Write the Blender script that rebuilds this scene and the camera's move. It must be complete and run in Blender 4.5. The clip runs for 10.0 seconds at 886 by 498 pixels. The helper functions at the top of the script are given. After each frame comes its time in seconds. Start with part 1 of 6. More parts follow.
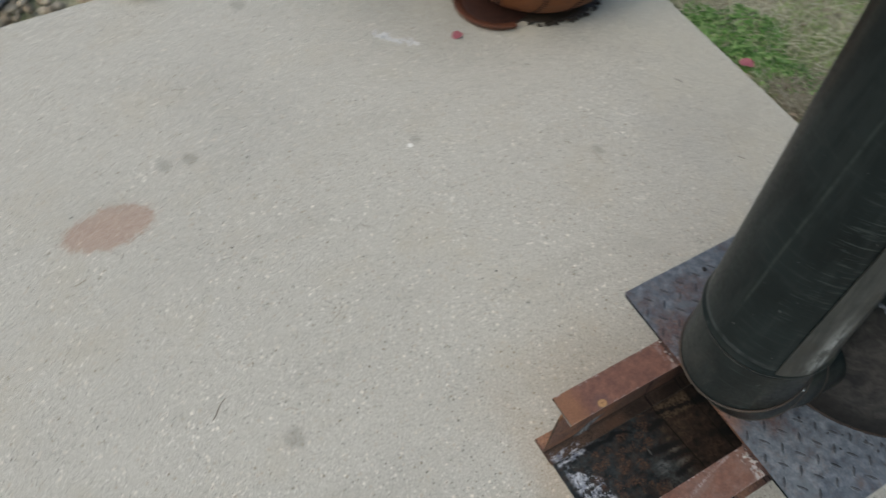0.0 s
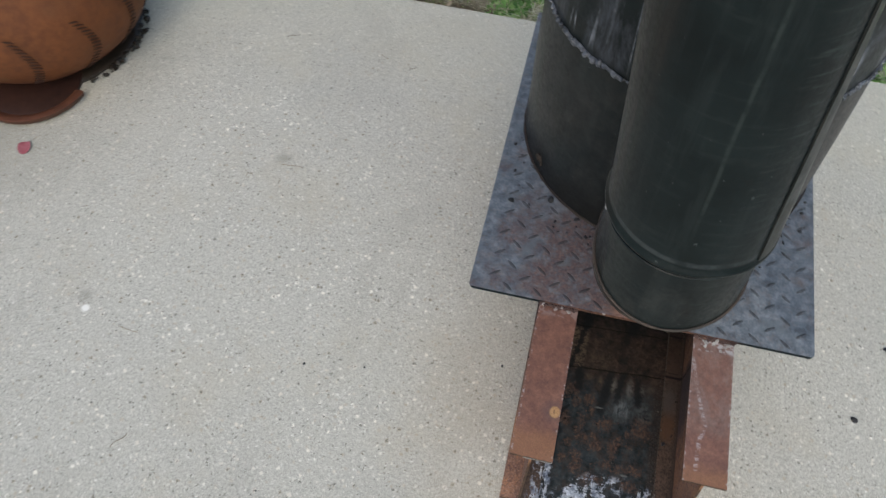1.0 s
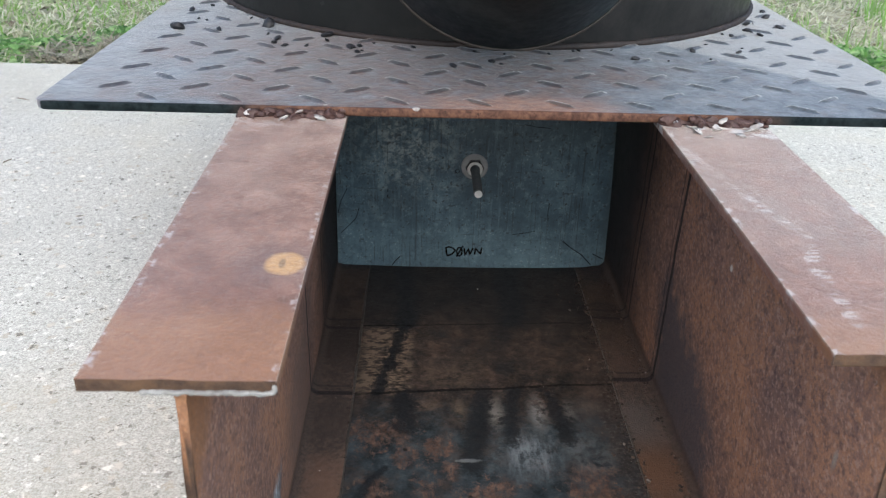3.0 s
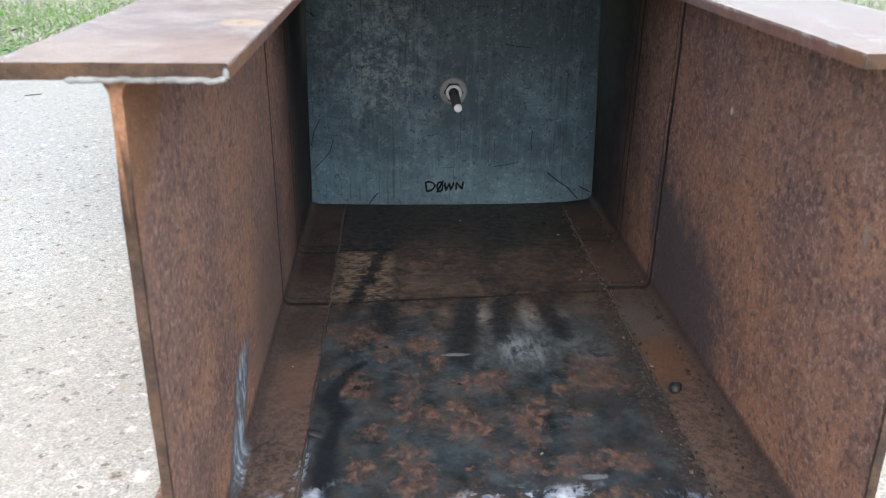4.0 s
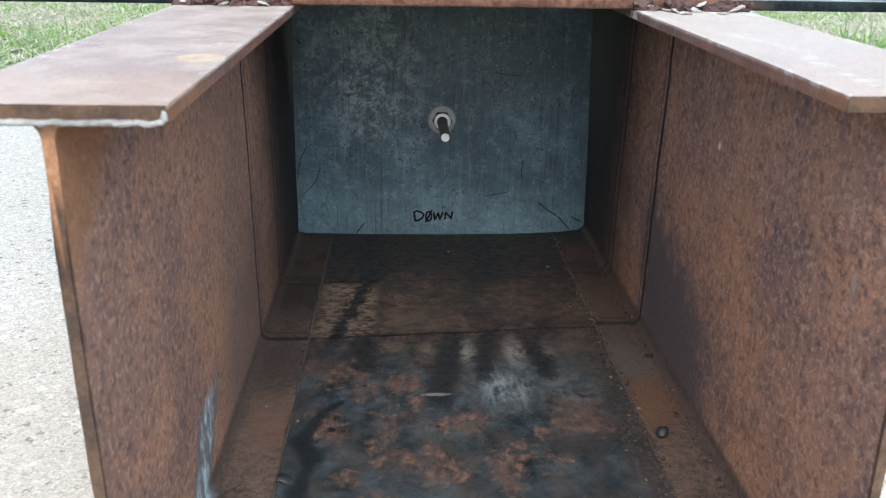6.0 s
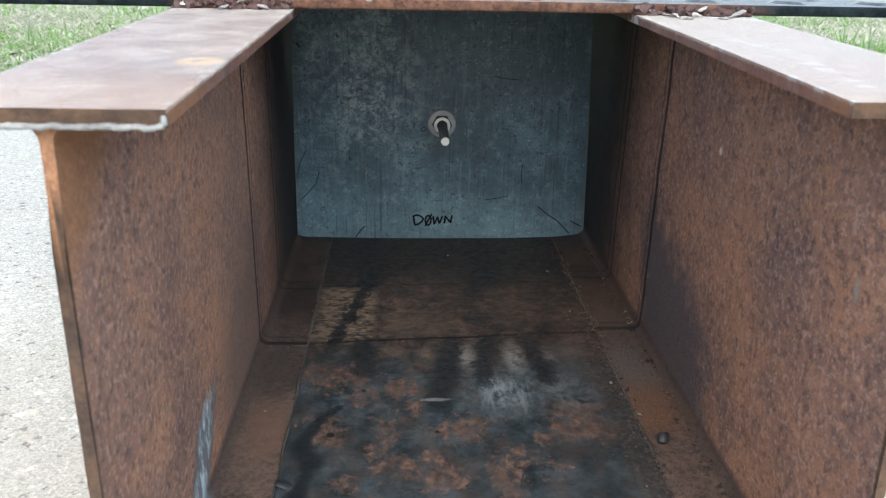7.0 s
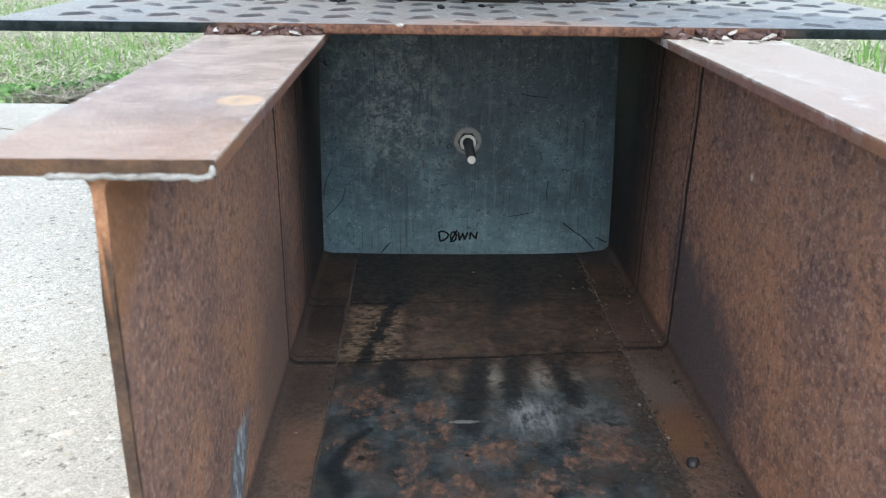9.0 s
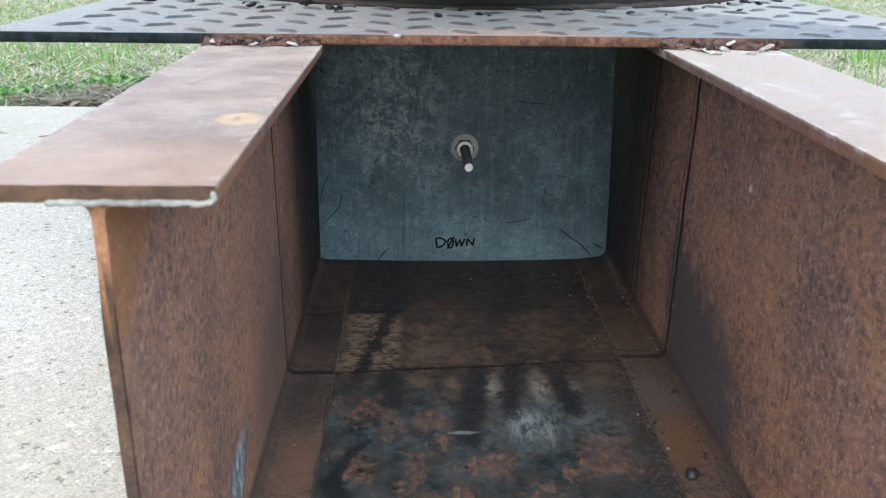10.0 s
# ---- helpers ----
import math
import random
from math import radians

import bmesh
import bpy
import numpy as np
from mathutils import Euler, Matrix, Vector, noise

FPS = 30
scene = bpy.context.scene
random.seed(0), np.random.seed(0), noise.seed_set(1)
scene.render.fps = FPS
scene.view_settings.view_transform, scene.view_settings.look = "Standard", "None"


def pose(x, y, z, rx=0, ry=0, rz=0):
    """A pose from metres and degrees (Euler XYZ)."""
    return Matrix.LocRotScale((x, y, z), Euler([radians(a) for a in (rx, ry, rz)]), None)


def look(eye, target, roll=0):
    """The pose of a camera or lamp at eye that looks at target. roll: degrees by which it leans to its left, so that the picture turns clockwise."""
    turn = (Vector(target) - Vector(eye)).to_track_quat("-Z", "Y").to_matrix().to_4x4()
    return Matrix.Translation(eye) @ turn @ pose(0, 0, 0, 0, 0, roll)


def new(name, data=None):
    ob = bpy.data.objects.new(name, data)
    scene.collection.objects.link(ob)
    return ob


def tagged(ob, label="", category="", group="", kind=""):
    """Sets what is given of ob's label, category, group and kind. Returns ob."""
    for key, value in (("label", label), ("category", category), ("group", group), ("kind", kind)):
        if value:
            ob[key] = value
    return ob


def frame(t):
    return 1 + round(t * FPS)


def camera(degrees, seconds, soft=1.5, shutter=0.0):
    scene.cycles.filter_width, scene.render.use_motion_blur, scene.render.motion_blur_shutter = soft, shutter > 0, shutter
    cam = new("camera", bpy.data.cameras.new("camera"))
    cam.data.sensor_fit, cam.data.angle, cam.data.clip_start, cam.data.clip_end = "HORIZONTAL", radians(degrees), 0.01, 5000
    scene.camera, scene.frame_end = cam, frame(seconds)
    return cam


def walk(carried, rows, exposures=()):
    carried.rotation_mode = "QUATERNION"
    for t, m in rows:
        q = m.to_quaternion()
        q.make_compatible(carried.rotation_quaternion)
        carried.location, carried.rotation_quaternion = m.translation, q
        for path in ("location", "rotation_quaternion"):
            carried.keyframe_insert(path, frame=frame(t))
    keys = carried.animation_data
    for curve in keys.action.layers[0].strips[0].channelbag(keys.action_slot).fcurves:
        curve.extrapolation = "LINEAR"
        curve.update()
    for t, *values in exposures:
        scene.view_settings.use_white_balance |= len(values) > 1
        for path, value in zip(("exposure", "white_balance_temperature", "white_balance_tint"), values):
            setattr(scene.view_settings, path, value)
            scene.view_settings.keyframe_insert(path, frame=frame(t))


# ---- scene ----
cam = camera(55.8, 10.0, soft=1.25, shutter=0.15)
cam.data.dof.use_dof = True
cam.data.dof.focus_distance = 0.95
cam.data.dof.aperture_fstop = 22.0
PATH = [
    (0, (0.377, -0.865, 2.396), (-0.542, -0.202, 0.747), 6.4),
    (0.2, (0.27, -0.848, 2.372), (-0.493, 0.036, 0.749), 5.5),
    (0.4, (0.125, -0.795, 2.300), (-0.461, 0.197, 0.666), 4.0),
    (0.5, (0.045, -0.767, 2.256), (-0.476, 0.231, 0.604), 3.1),
    (0.7, (-0.102, -0.722, 2.172), (-0.527, 0.298, 0.505), 1.1),
    (1, (-0.246, -0.647, 2.016), (-0.474, 0.43, 0.347), 1.7),
    (1.2, (-0.279, -0.637, 1.881), (-0.373, 0.46, 0.212), 2.3),
    (1.5, (-0.261, -0.57, 1.631), (-0.232, 0.53, -0.039), 2.8),
    (1.7, (-0.222, -0.511, 1.434), (-0.168, 0.609, -0.222), 1.7),
    (1.9, (-0.188, -0.46, 1.203), (-0.125, 0.743, -0.393), 2.1),
    (2, (-0.174, -0.429, 1.11), (-0.114, 0.804, -0.463), 2.8),
    (2.2, (-0.145, -0.374, 0.894), (-0.08, 0.944, -0.609), 4.3),
    (2.4, (-0.119, -0.33, 0.718), (-0.052, 1.096, -0.683), 4.7),
    (2.5, (-0.117, -0.32, 0.657), (-0.046, 1.165, -0.68), 4.9),
    (2.7, (-0.091, -0.313, 0.599), (-0.04, 1.34, -0.526), 3.3),
    (3.8, (-0.054, -0.355, 0.378), (0.033, 1.484, -0.405), 0.2),
    (4, (-0.066, -0.34, 0.363), (0.037, 1.5, -0.415), 0.8),
    (4.5, (-0.068, -0.331, 0.345), (0.051, 1.521, -0.402), 1.3),
    (5, (-0.05, -0.325, 0.36), (0.032, 1.52, -0.409), 1.0),
    (5.5, (-0.045, -0.32, 0.367), (0.043, 1.533, -0.381), 0.9),
    (7, (-0.046, -0.314, 0.367), (0.049, 1.547, -0.359), 1.2),
    (7.5, (-0.051, -0.314, 0.372), (0.034, 1.549, -0.35), 1.1),
    (8, (-0.055, -0.315, 0.376), (0.039, 1.548, -0.345), 1.1),
    (8.5, (-0.059, -0.315, 0.38), (0.037, 1.547, -0.342), 1.1),
    (9, (-0.056, -0.311, 0.384), (-0.002, 1.553, -0.338), 0.8),
    (9.5, (-0.054, -0.307, 0.386), (0.006, 1.557, -0.337), 0.8),
    (10, (-0.059, -0.306, 0.393), (0.008, 1.556, -0.333), 0.8),
]
walk(cam, [(t, look(e, g, r)) for t, e, g, r in PATH],
     [(0, -0.08, 6680, 5), (0.3, 0.02, 6530, 6), (0.5, 0.03, 6430, 7), (0.8, 0.08, 6380, 7), (1.0, 0.11, 6380, 6), (1.5, 0.10, 6330, 6), (2.0, 0.3, 6280, 6), (2.5, 0.72, 6200, 7), (2.9, 1.0, 6080, 7), (3.8, 1.32, 6000, 7), (4.1, 1.36, 6000, 7), (4.5, 1.53, 6000, 7), (5.0, 1.50, 5990, 6), (5.5, 1.43, 5960, 5), (7.0, 1.42, 5930, 3), (8.0, 1.46, 5930, 3), (9.0, 1.37, 5930, 3), (10, 1.34, 5930, 3)])

# ---------- light ----------
world = bpy.data.worlds.new("overcast_sky")
scene.world = world
world.use_nodes = True
wt = world.node_tree
wt.nodes.clear()
sky = wt.nodes.new("ShaderNodeTexSky")
sky.sky_type = "NISHITA"
sky.sun_disc = False
sky.sun_elevation = radians(48)
sky.sun_rotation = radians(185)
sky.air_density = 1.0
sky.dust_density = 4.0
sky.ozone_density = 0.6
wb = wt.nodes.new("ShaderNodeBackground")
wb.inputs[1].default_value = 0.145
wo = wt.nodes.new("ShaderNodeOutputWorld")
wt.links.new(sky.outputs[0], wb.inputs[0])
wt.links.new(wb.outputs[0], wo.inputs[0])

sun_data = bpy.data.lights.new("sun", "SUN")
sun_data.energy = 0.75
sun_data.angle = radians(60)
sun_data.color = (0.94, 1.0, 0.98)
sun = new("sun", sun_data)
sun.matrix_world = look((2.7, -3.3, 4.6), (0, 0, 0))


# ---------- materials ----------
class Mat:
    """A small builder for node materials in object space."""

    def __init__(self, name):
        self.m = bpy.data.materials.new(name)
        self.m.use_nodes = True
        self.t = self.m.node_tree
        self.t.nodes.clear()
        self.out = self.t.nodes.new("ShaderNodeOutputMaterial")
        self.b = self.t.nodes.new("ShaderNodeBsdfPrincipled")
        self.t.links.new(self.b.outputs[0], self.out.inputs[0])
        tc = self.t.nodes.new("ShaderNodeTexCoord")
        self.co = tc.outputs["Object"]
        self.sep = None

    def put(self, sock, v):
        if isinstance(v, bpy.types.NodeSocket):
            self.t.links.new(v, sock)
        elif isinstance(v, (tuple, list)) and len(v) == 3 and sock.type == "RGBA":
            sock.default_value = (*v, 1)
        else:
            sock.default_value = v

    def xyz(self, axis):
        if self.sep is None:
            self.sep = self.t.nodes.new("ShaderNodeSeparateXYZ")
            self.put(self.sep.inputs[0], self.co)
        return self.sep.outputs["XYZ".index(axis.upper())]

    def stretch(self, sx, sy, sz, off=(0, 0, 0)):
        n = self.t.nodes.new("ShaderNodeMapping")
        self.put(n.inputs[0], self.co)
        n.inputs["Scale"].default_value = (sx, sy, sz)
        n.inputs["Location"].default_value = off
        return n.outputs[0]

    def noise(self, scale, detail=3, rough=0.55, vec=None, color=False, distort=0.0):
        n = self.t.nodes.new("ShaderNodeTexNoise")
        self.put(n.inputs["Vector"], vec or self.co)
        n.inputs["Scale"].default_value = scale
        n.inputs["Detail"].default_value = detail
        n.inputs["Roughness"].default_value = rough
        n.inputs["Distortion"].default_value = distort
        return n.outputs[1 if color else 0]

    def voronoi(self, scale, feature="F1", vec=None, out="Distance", random_amount=1.0):
        n = self.t.nodes.new("ShaderNodeTexVoronoi")
        n.feature = feature
        self.put(n.inputs["Vector"], vec or self.co)
        n.inputs["Scale"].default_value = scale
        n.inputs["Randomness"].default_value = random_amount
        return n.outputs[out]

    def ramp(self, fac, *stops):
        n = self.t.nodes.new("ShaderNodeValToRGB")
        self.put(n.inputs[0], fac)
        e = n.color_ramp.elements
        while len(e) < len(stops):
            e.new(0.5)
        for el, (p, c) in zip(e, stops):
            el.position = p
            el.color = (*c, 1) if isinstance(c, tuple) else (c, c, c, 1)
        return n.outputs[0]

    def mix(self, fac, a, b, mode="MIX"):
        n = self.t.nodes.new("ShaderNodeMix")
        n.data_type = "RGBA"
        n.blend_type = mode
        self.put(n.inputs[0], fac)
        self.put(n.inputs[6], a)
        self.put(n.inputs[7], b)
        return n.outputs[2]

    def math(self, op, a, b=0.0, clamp=False):
        n = self.t.nodes.new("ShaderNodeMath")
        n.operation = op
        n.use_clamp = clamp
        self.put(n.inputs[0], a)
        self.put(n.inputs[1], b)
        return n.outputs[0]

    def step(self, v, lo, hi, to0=0.0, to1=1.0):
        if lo > hi:
            lo, hi, to0, to1 = hi, lo, to1, to0
        n = self.t.nodes.new("ShaderNodeMapRange")
        n.interpolation_type = "SMOOTHSTEP"
        self.put(n.inputs[0], v)
        for i, x in enumerate((lo, hi, to0, to1)):
            n.inputs[i + 1].default_value = x
        return n.outputs[0]

    def band(self, axis, lo, hi, soft, wobble=None, amount=0.0):
        """1 between lo and hi on an axis, fading over soft; wobble shifts the edge."""
        v = self.xyz(axis)
        if wobble is not None:
            v = self.math("ADD", v, self.math("MULTIPLY", self.math("SUBTRACT", wobble, 0.5), amount))
        return self.math("MULTIPLY", self.step(v, lo - soft, lo + soft), self.step(v, hi - soft, hi + soft, 1, 0))

    def spot(self, x, y, z, r, soft, wobble=None, amount=0.0, squash=(1, 1, 1)):
        """1 inside a ball round a point."""
        n = self.t.nodes.new("ShaderNodeVectorMath")
        n.operation = "SUBTRACT"
        self.put(n.inputs[0], self.co)
        n.inputs[1].default_value = (x, y, z)
        s = self.t.nodes.new("ShaderNodeVectorMath")
        s.operation = "MULTIPLY"
        self.put(s.inputs[0], n.outputs[0])
        s.inputs[1].default_value = squash
        length = self.t.nodes.new("ShaderNodeVectorMath")
        length.operation = "LENGTH"
        self.put(length.inputs[0], s.outputs[0])
        v = length.outputs["Value"]
        if wobble is not None:
            v = self.math("ADD", v, self.math("MULTIPLY", self.math("SUBTRACT", wobble, 0.5), amount))
        return self.step(v, r - soft, r + soft, 1, 0)

    def reach(self, x, y, rx, ry):
        """Distance from the upright line through x, y in the plan, 1 on the ellipse rx, ry."""
        a = self.math("DIVIDE", self.math("SUBTRACT", self.xyz("x"), x), rx)
        b = self.math("DIVIDE", self.math("SUBTRACT", self.xyz("y"), y), ry)
        return self.math("SQRT", self.math("ADD", self.math("MULTIPLY", a, a), self.math("MULTIPLY", b, b)))

    def stroke(self, xa, ya, xb, yb, r, edge=0.0):
        """1 along a line drawn in the plan from a to b, fading over the outer half of r; edge roughens its outline."""
        dx, dy = xb - xa, yb - ya
        px, py = self.math("SUBTRACT", self.xyz("x"), xa), self.math("SUBTRACT", self.xyz("y"), ya)
        t = self.math("ADD", self.math("MULTIPLY", px, dx), self.math("MULTIPLY", py, dy))
        t = self.math("DIVIDE", t, dx * dx + dy * dy, clamp=True)
        qx, qy = self.math("SUBTRACT", px, self.math("MULTIPLY", t, dx)), self.math("SUBTRACT", py, self.math("MULTIPLY", t, dy))
        d = self.math("SQRT", self.math("ADD", self.math("MULTIPLY", qx, qx), self.math("MULTIPLY", qy, qy)))
        return self.step(self.math("ADD", d, edge), r * 0.35, r * 1.15, 1, 0)

    def bump(self, height, strength=0.3, distance=0.002, normal=None):
        n = self.t.nodes.new("ShaderNodeBump")
        n.inputs["Strength"].default_value = strength
        n.inputs["Distance"].default_value = distance
        self.put(n.inputs["Height"], height)
        if normal is not None:
            self.put(n.inputs["Normal"], normal)
        return n.outputs[0]

    def done(self, color, rough=0.6, metal=0.0, normal=None, spec=0.5, sheen=0.0, tint=(1, 1, 1)):
        self.b.inputs["Sheen Tint"].default_value = (*tint, 1)
        self.put(self.b.inputs["Sheen Weight"], sheen)
        self.b.inputs["Sheen Roughness"].default_value = 0.35
        self.put(self.b.inputs["Base Color"], color)
        self.put(self.b.inputs["Roughness"], rough)
        self.put(self.b.inputs["Metallic"], metal)
        self.put(self.b.inputs["Specular IOR Level"], spec)
        if normal is not None:
            self.put(self.b.inputs["Normal"], normal)
        return self.m


def make_concrete():
    k = Mat("aggregate_concrete")
    big = k.noise(0.9, 4, 0.6)
    mid = k.noise(7, 5, 0.65)
    grit = k.math("ADD", k.math("MULTIPLY", k.noise(420, 3, 0.7), 0.55), k.math("MULTIPLY", k.noise(150, 5, 0.8, distort=0.6), 0.45))
    base = k.ramp(big, (0.3, (0.46, 0.455, 0.41)), (0.55, (0.555, 0.55, 0.495)), (0.75, (0.515, 0.512, 0.478)))
    base = k.mix(k.ramp(mid, (0.35, 0.0), (0.75, 0.45)), base, (0.40, 0.395, 0.36))
    base = k.mix(0.72, base, k.ramp(grit, (0.40, (0.22, 0.21, 0.185)), (0.5, (0.49, 0.48, 0.43)), (0.60, (0.78, 0.77, 0.71))))
    # small stones that show at the surface, their outlines bent by noise
    bent = k.t.nodes.new("ShaderNodeVectorMath")
    bent.operation = "MULTIPLY_ADD"
    k.put(bent.inputs[0], k.noise(170, 3, 0.7, color=True))
    bent.inputs[1].default_value = (0.016, 0.016, 0.0)
    k.put(bent.inputs[2], k.co)
    bent = bent.outputs[0]
    cells = k.voronoi(86, vec=bent)
    peb = k.t.nodes.new("ShaderNodeSeparateColor")
    k.put(peb.inputs[0], k.voronoi(86, vec=bent, out="Color"))
    size = k.math("ADD", 0.45, k.math("MULTIPLY", k.math("MULTIPLY", peb.outputs[1], peb.outputs[2]), 1.1))
    near = k.step(k.math("DIVIDE", cells, size), 0.20, 0.48, 1, 0)
    clump = k.step(k.noise(3.5, 3), 0.35, 0.65, 0.45, 1.0)
    pale = k.math("MULTIPLY", k.math("MULTIPLY", near, k.step(peb.outputs[0], 0.45, 0.88)), clump)
    warm = k.noise(2.3, 5, 0.7)
    base = k.mix(k.step(warm, 0.50, 0.68, 0.0, 0.35), base, (0.465, 0.43, 0.345))
    base = k.mix(k.step(k.noise(1.4, 5, 0.7, k.stretch(1, 1, 1, (7, 3, 1))), 0.50, 0.66, 0.0, 0.2), base, (0.37, 0.37, 0.345))
    dark = k.math("MULTIPLY", k.step(cells, 0.18, 0.34, 1, 0), k.step(peb.outputs[1], 0.80, 0.93))
    tan = k.math("MULTIPLY", near, k.step(peb.outputs[2], 0.84, 0.95))
    col = k.mix(k.math("MULTIPLY", tan, 0.5), base, (0.45, 0.38, 0.28))
    col = k.mix(k.math("MULTIPLY", pale, 0.80), col, (0.93, 0.90, 0.82))
    col = k.mix(k.math("MULTIPLY", dark, 0.80), col, (0.11, 0.103, 0.088))
    cells2 = k.voronoi(52, vec=bent)
    hue2 = k.t.nodes.new("ShaderNodeSeparateColor")
    k.put(hue2.inputs[0], k.voronoi(52, vec=bent, out="Color"))
    big_pale = k.math("MULTIPLY", k.step(k.math("ADD", cells2, k.math("MULTIPLY", k.math("SUBTRACT", grit, 0.5), 0.25)), 0.08, 0.20, 1, 0), k.step(hue2.outputs[0], 0.72, 0.95))
    col = k.mix(k.math("MULTIPLY", big_pale, 0.75), col, (0.86, 0.845, 0.80))
    gone = k.math("MULTIPLY", k.step(cells2, 0.10, 0.22, 1, 0), k.step(hue2.outputs[1], 0.95, 0.99))
    col = k.mix(k.math("MULTIPLY", gone, 0.5), col, (0.20, 0.19, 0.165))
    cells3 = k.voronoi(165, vec=bent)
    hue3 = k.t.nodes.new("ShaderNodeSeparateColor")
    k.put(hue3.inputs[0], k.voronoi(165, vec=bent, out="Color"))
    tiny = k.step(cells3, 0.22, 0.38, 1, 0)
    col = k.mix(k.math("MULTIPLY", k.math("MULTIPLY", k.math("MULTIPLY", tiny, k.step(hue3.outputs[0], 0.86, 0.92)), clump), 0.75), col, (0.90, 0.885, 0.84))
    col = k.mix(k.math("MULTIPLY", k.math("MULTIPLY", tiny, k.step(hue3.outputs[1], 0.86, 0.92)), 0.8), col, (0.12, 0.11, 0.09))
    # red-brown stain, two faint brown rings and a rusty run-off beside the stove
    w = k.noise(14, 4, 0.65)
    stain = k.spot(-1.573, -0.868, 0, 0.135, 0.02, k.noise(22, 6, 0.78), 0.19, (1.55, 0.85, 1))
    col = k.mix(k.math("MULTIPLY", k.math("MULTIPLY", stain, k.step(grit, 0.36, 0.62, 1.0, 0.55)), 0.75), col, k.mix(k.ramp(k.noise(60), (0.35, 0.0), (0.7, 1.0)), (0.33, 0.185, 0.13), (0.40, 0.25, 0.185)))
    run = k.spot(-0.36, 0.18, 0, 0.17, 0.12, w, 0.25, (1.2, 0.6, 1))
    col = k.mix(k.math("MULTIPLY", run, 0.16), col, (0.34, 0.26, 0.17))
    run2 = k.spot(0.30, -0.04, 0, 0.10, 0.08, w, 0.2, (1, 0.6, 1))
    col = k.mix(k.math("MULTIPLY", run2, 0.25), col, (0.36, 0.27, 0.16))
    front = k.spot(0.0, -0.03, 0, 0.06, 0.05, w, 0.08, (0.22, 1, 1))
    col = k.mix(k.math("MULTIPLY", front, 0.35), col, (0.34, 0.24, 0.15))
    for x, y, r in ((-2.446, -0.037, 0.028), (-2.47, 0.08, 0.018), (-1.448, 0.262, 0.022), (-1.755, -0.611, 0.030), (-1.739, -0.521, 0.024), (-1.08, 0.86, 0.022), (-0.58, -0.64, 0.03)):
        col = k.mix(k.math("MULTIPLY", k.spot(x, y, 0, r, 0.015, w, 0.06), 0.4), col, (0.22, 0.20, 0.17))
    col = k.mix(k.math("MULTIPLY", k.spot(-1.426, 0.23, 0, 0.011, 0.004, w, 0.012), 0.85), col, (0.88, 0.875, 0.84))
    # a yellowish cast towards the lawn and grey trodden streaks
    cast = k.math("MULTIPLY", k.step(k.math("ADD", k.xyz("y"), k.math("MULTIPLY", k.math("SUBTRACT", warm, 0.5), 1.2)), 0.9, 1.7), 0.40)
    col = k.mix(cast, col, (0.66, 0.62, 0.49))
    tread = k.noise(1, 5, 0.65, k.stretch(5.0, 1.6, 1, (2, 9, 0)), distort=0.5)
    col = k.mix(k.step(tread, 0.53, 0.68, 0.0, 0.16), col, (0.31, 0.30, 0.265))
    # damp ring round the flower pot, widened by shading put into the colour
    damp_shade = k.spot(-2.40, 0.95, 0, 0.50, 0.55, warm, 0.5)
    col = k.mix(k.math("MULTIPLY", damp_shade, 0.85), col, (0.215, 0.205, 0.165))
    h = k.math("ADD", k.math("MULTIPLY", pale, 0.4), k.math("MULTIPLY", grit, 1.0))
    return k.done(col, k.ramp(mid, (0.3, 0.78), (0.7, 0.92)), 0, k.bump(h, 0.35, 0.002), 0.35)


def rust_colours(k, dark, mid, bright, s=1.0):
    """Mottled rust: fine flecks, finger-wide spots and broad patches."""
    fleck = k.noise(260 * s, 4, 0.72)
    spots = k.noise(75 * s, 4, 0.68, distort=0.4)
    blot = k.noise(15 * s, 6, 0.74)
    col = k.ramp(blot, (0.36, dark), (0.5, mid), (0.66, bright))
    col = k.mix(0.48, col, k.ramp(spots, (0.37, dark), (0.5, mid), (0.63, bright)))
    col = k.mix(0.30, col, k.ramp(fleck, (0.36, dark), (0.49, mid), (0.62, bright)))
    return col, fleck, blot


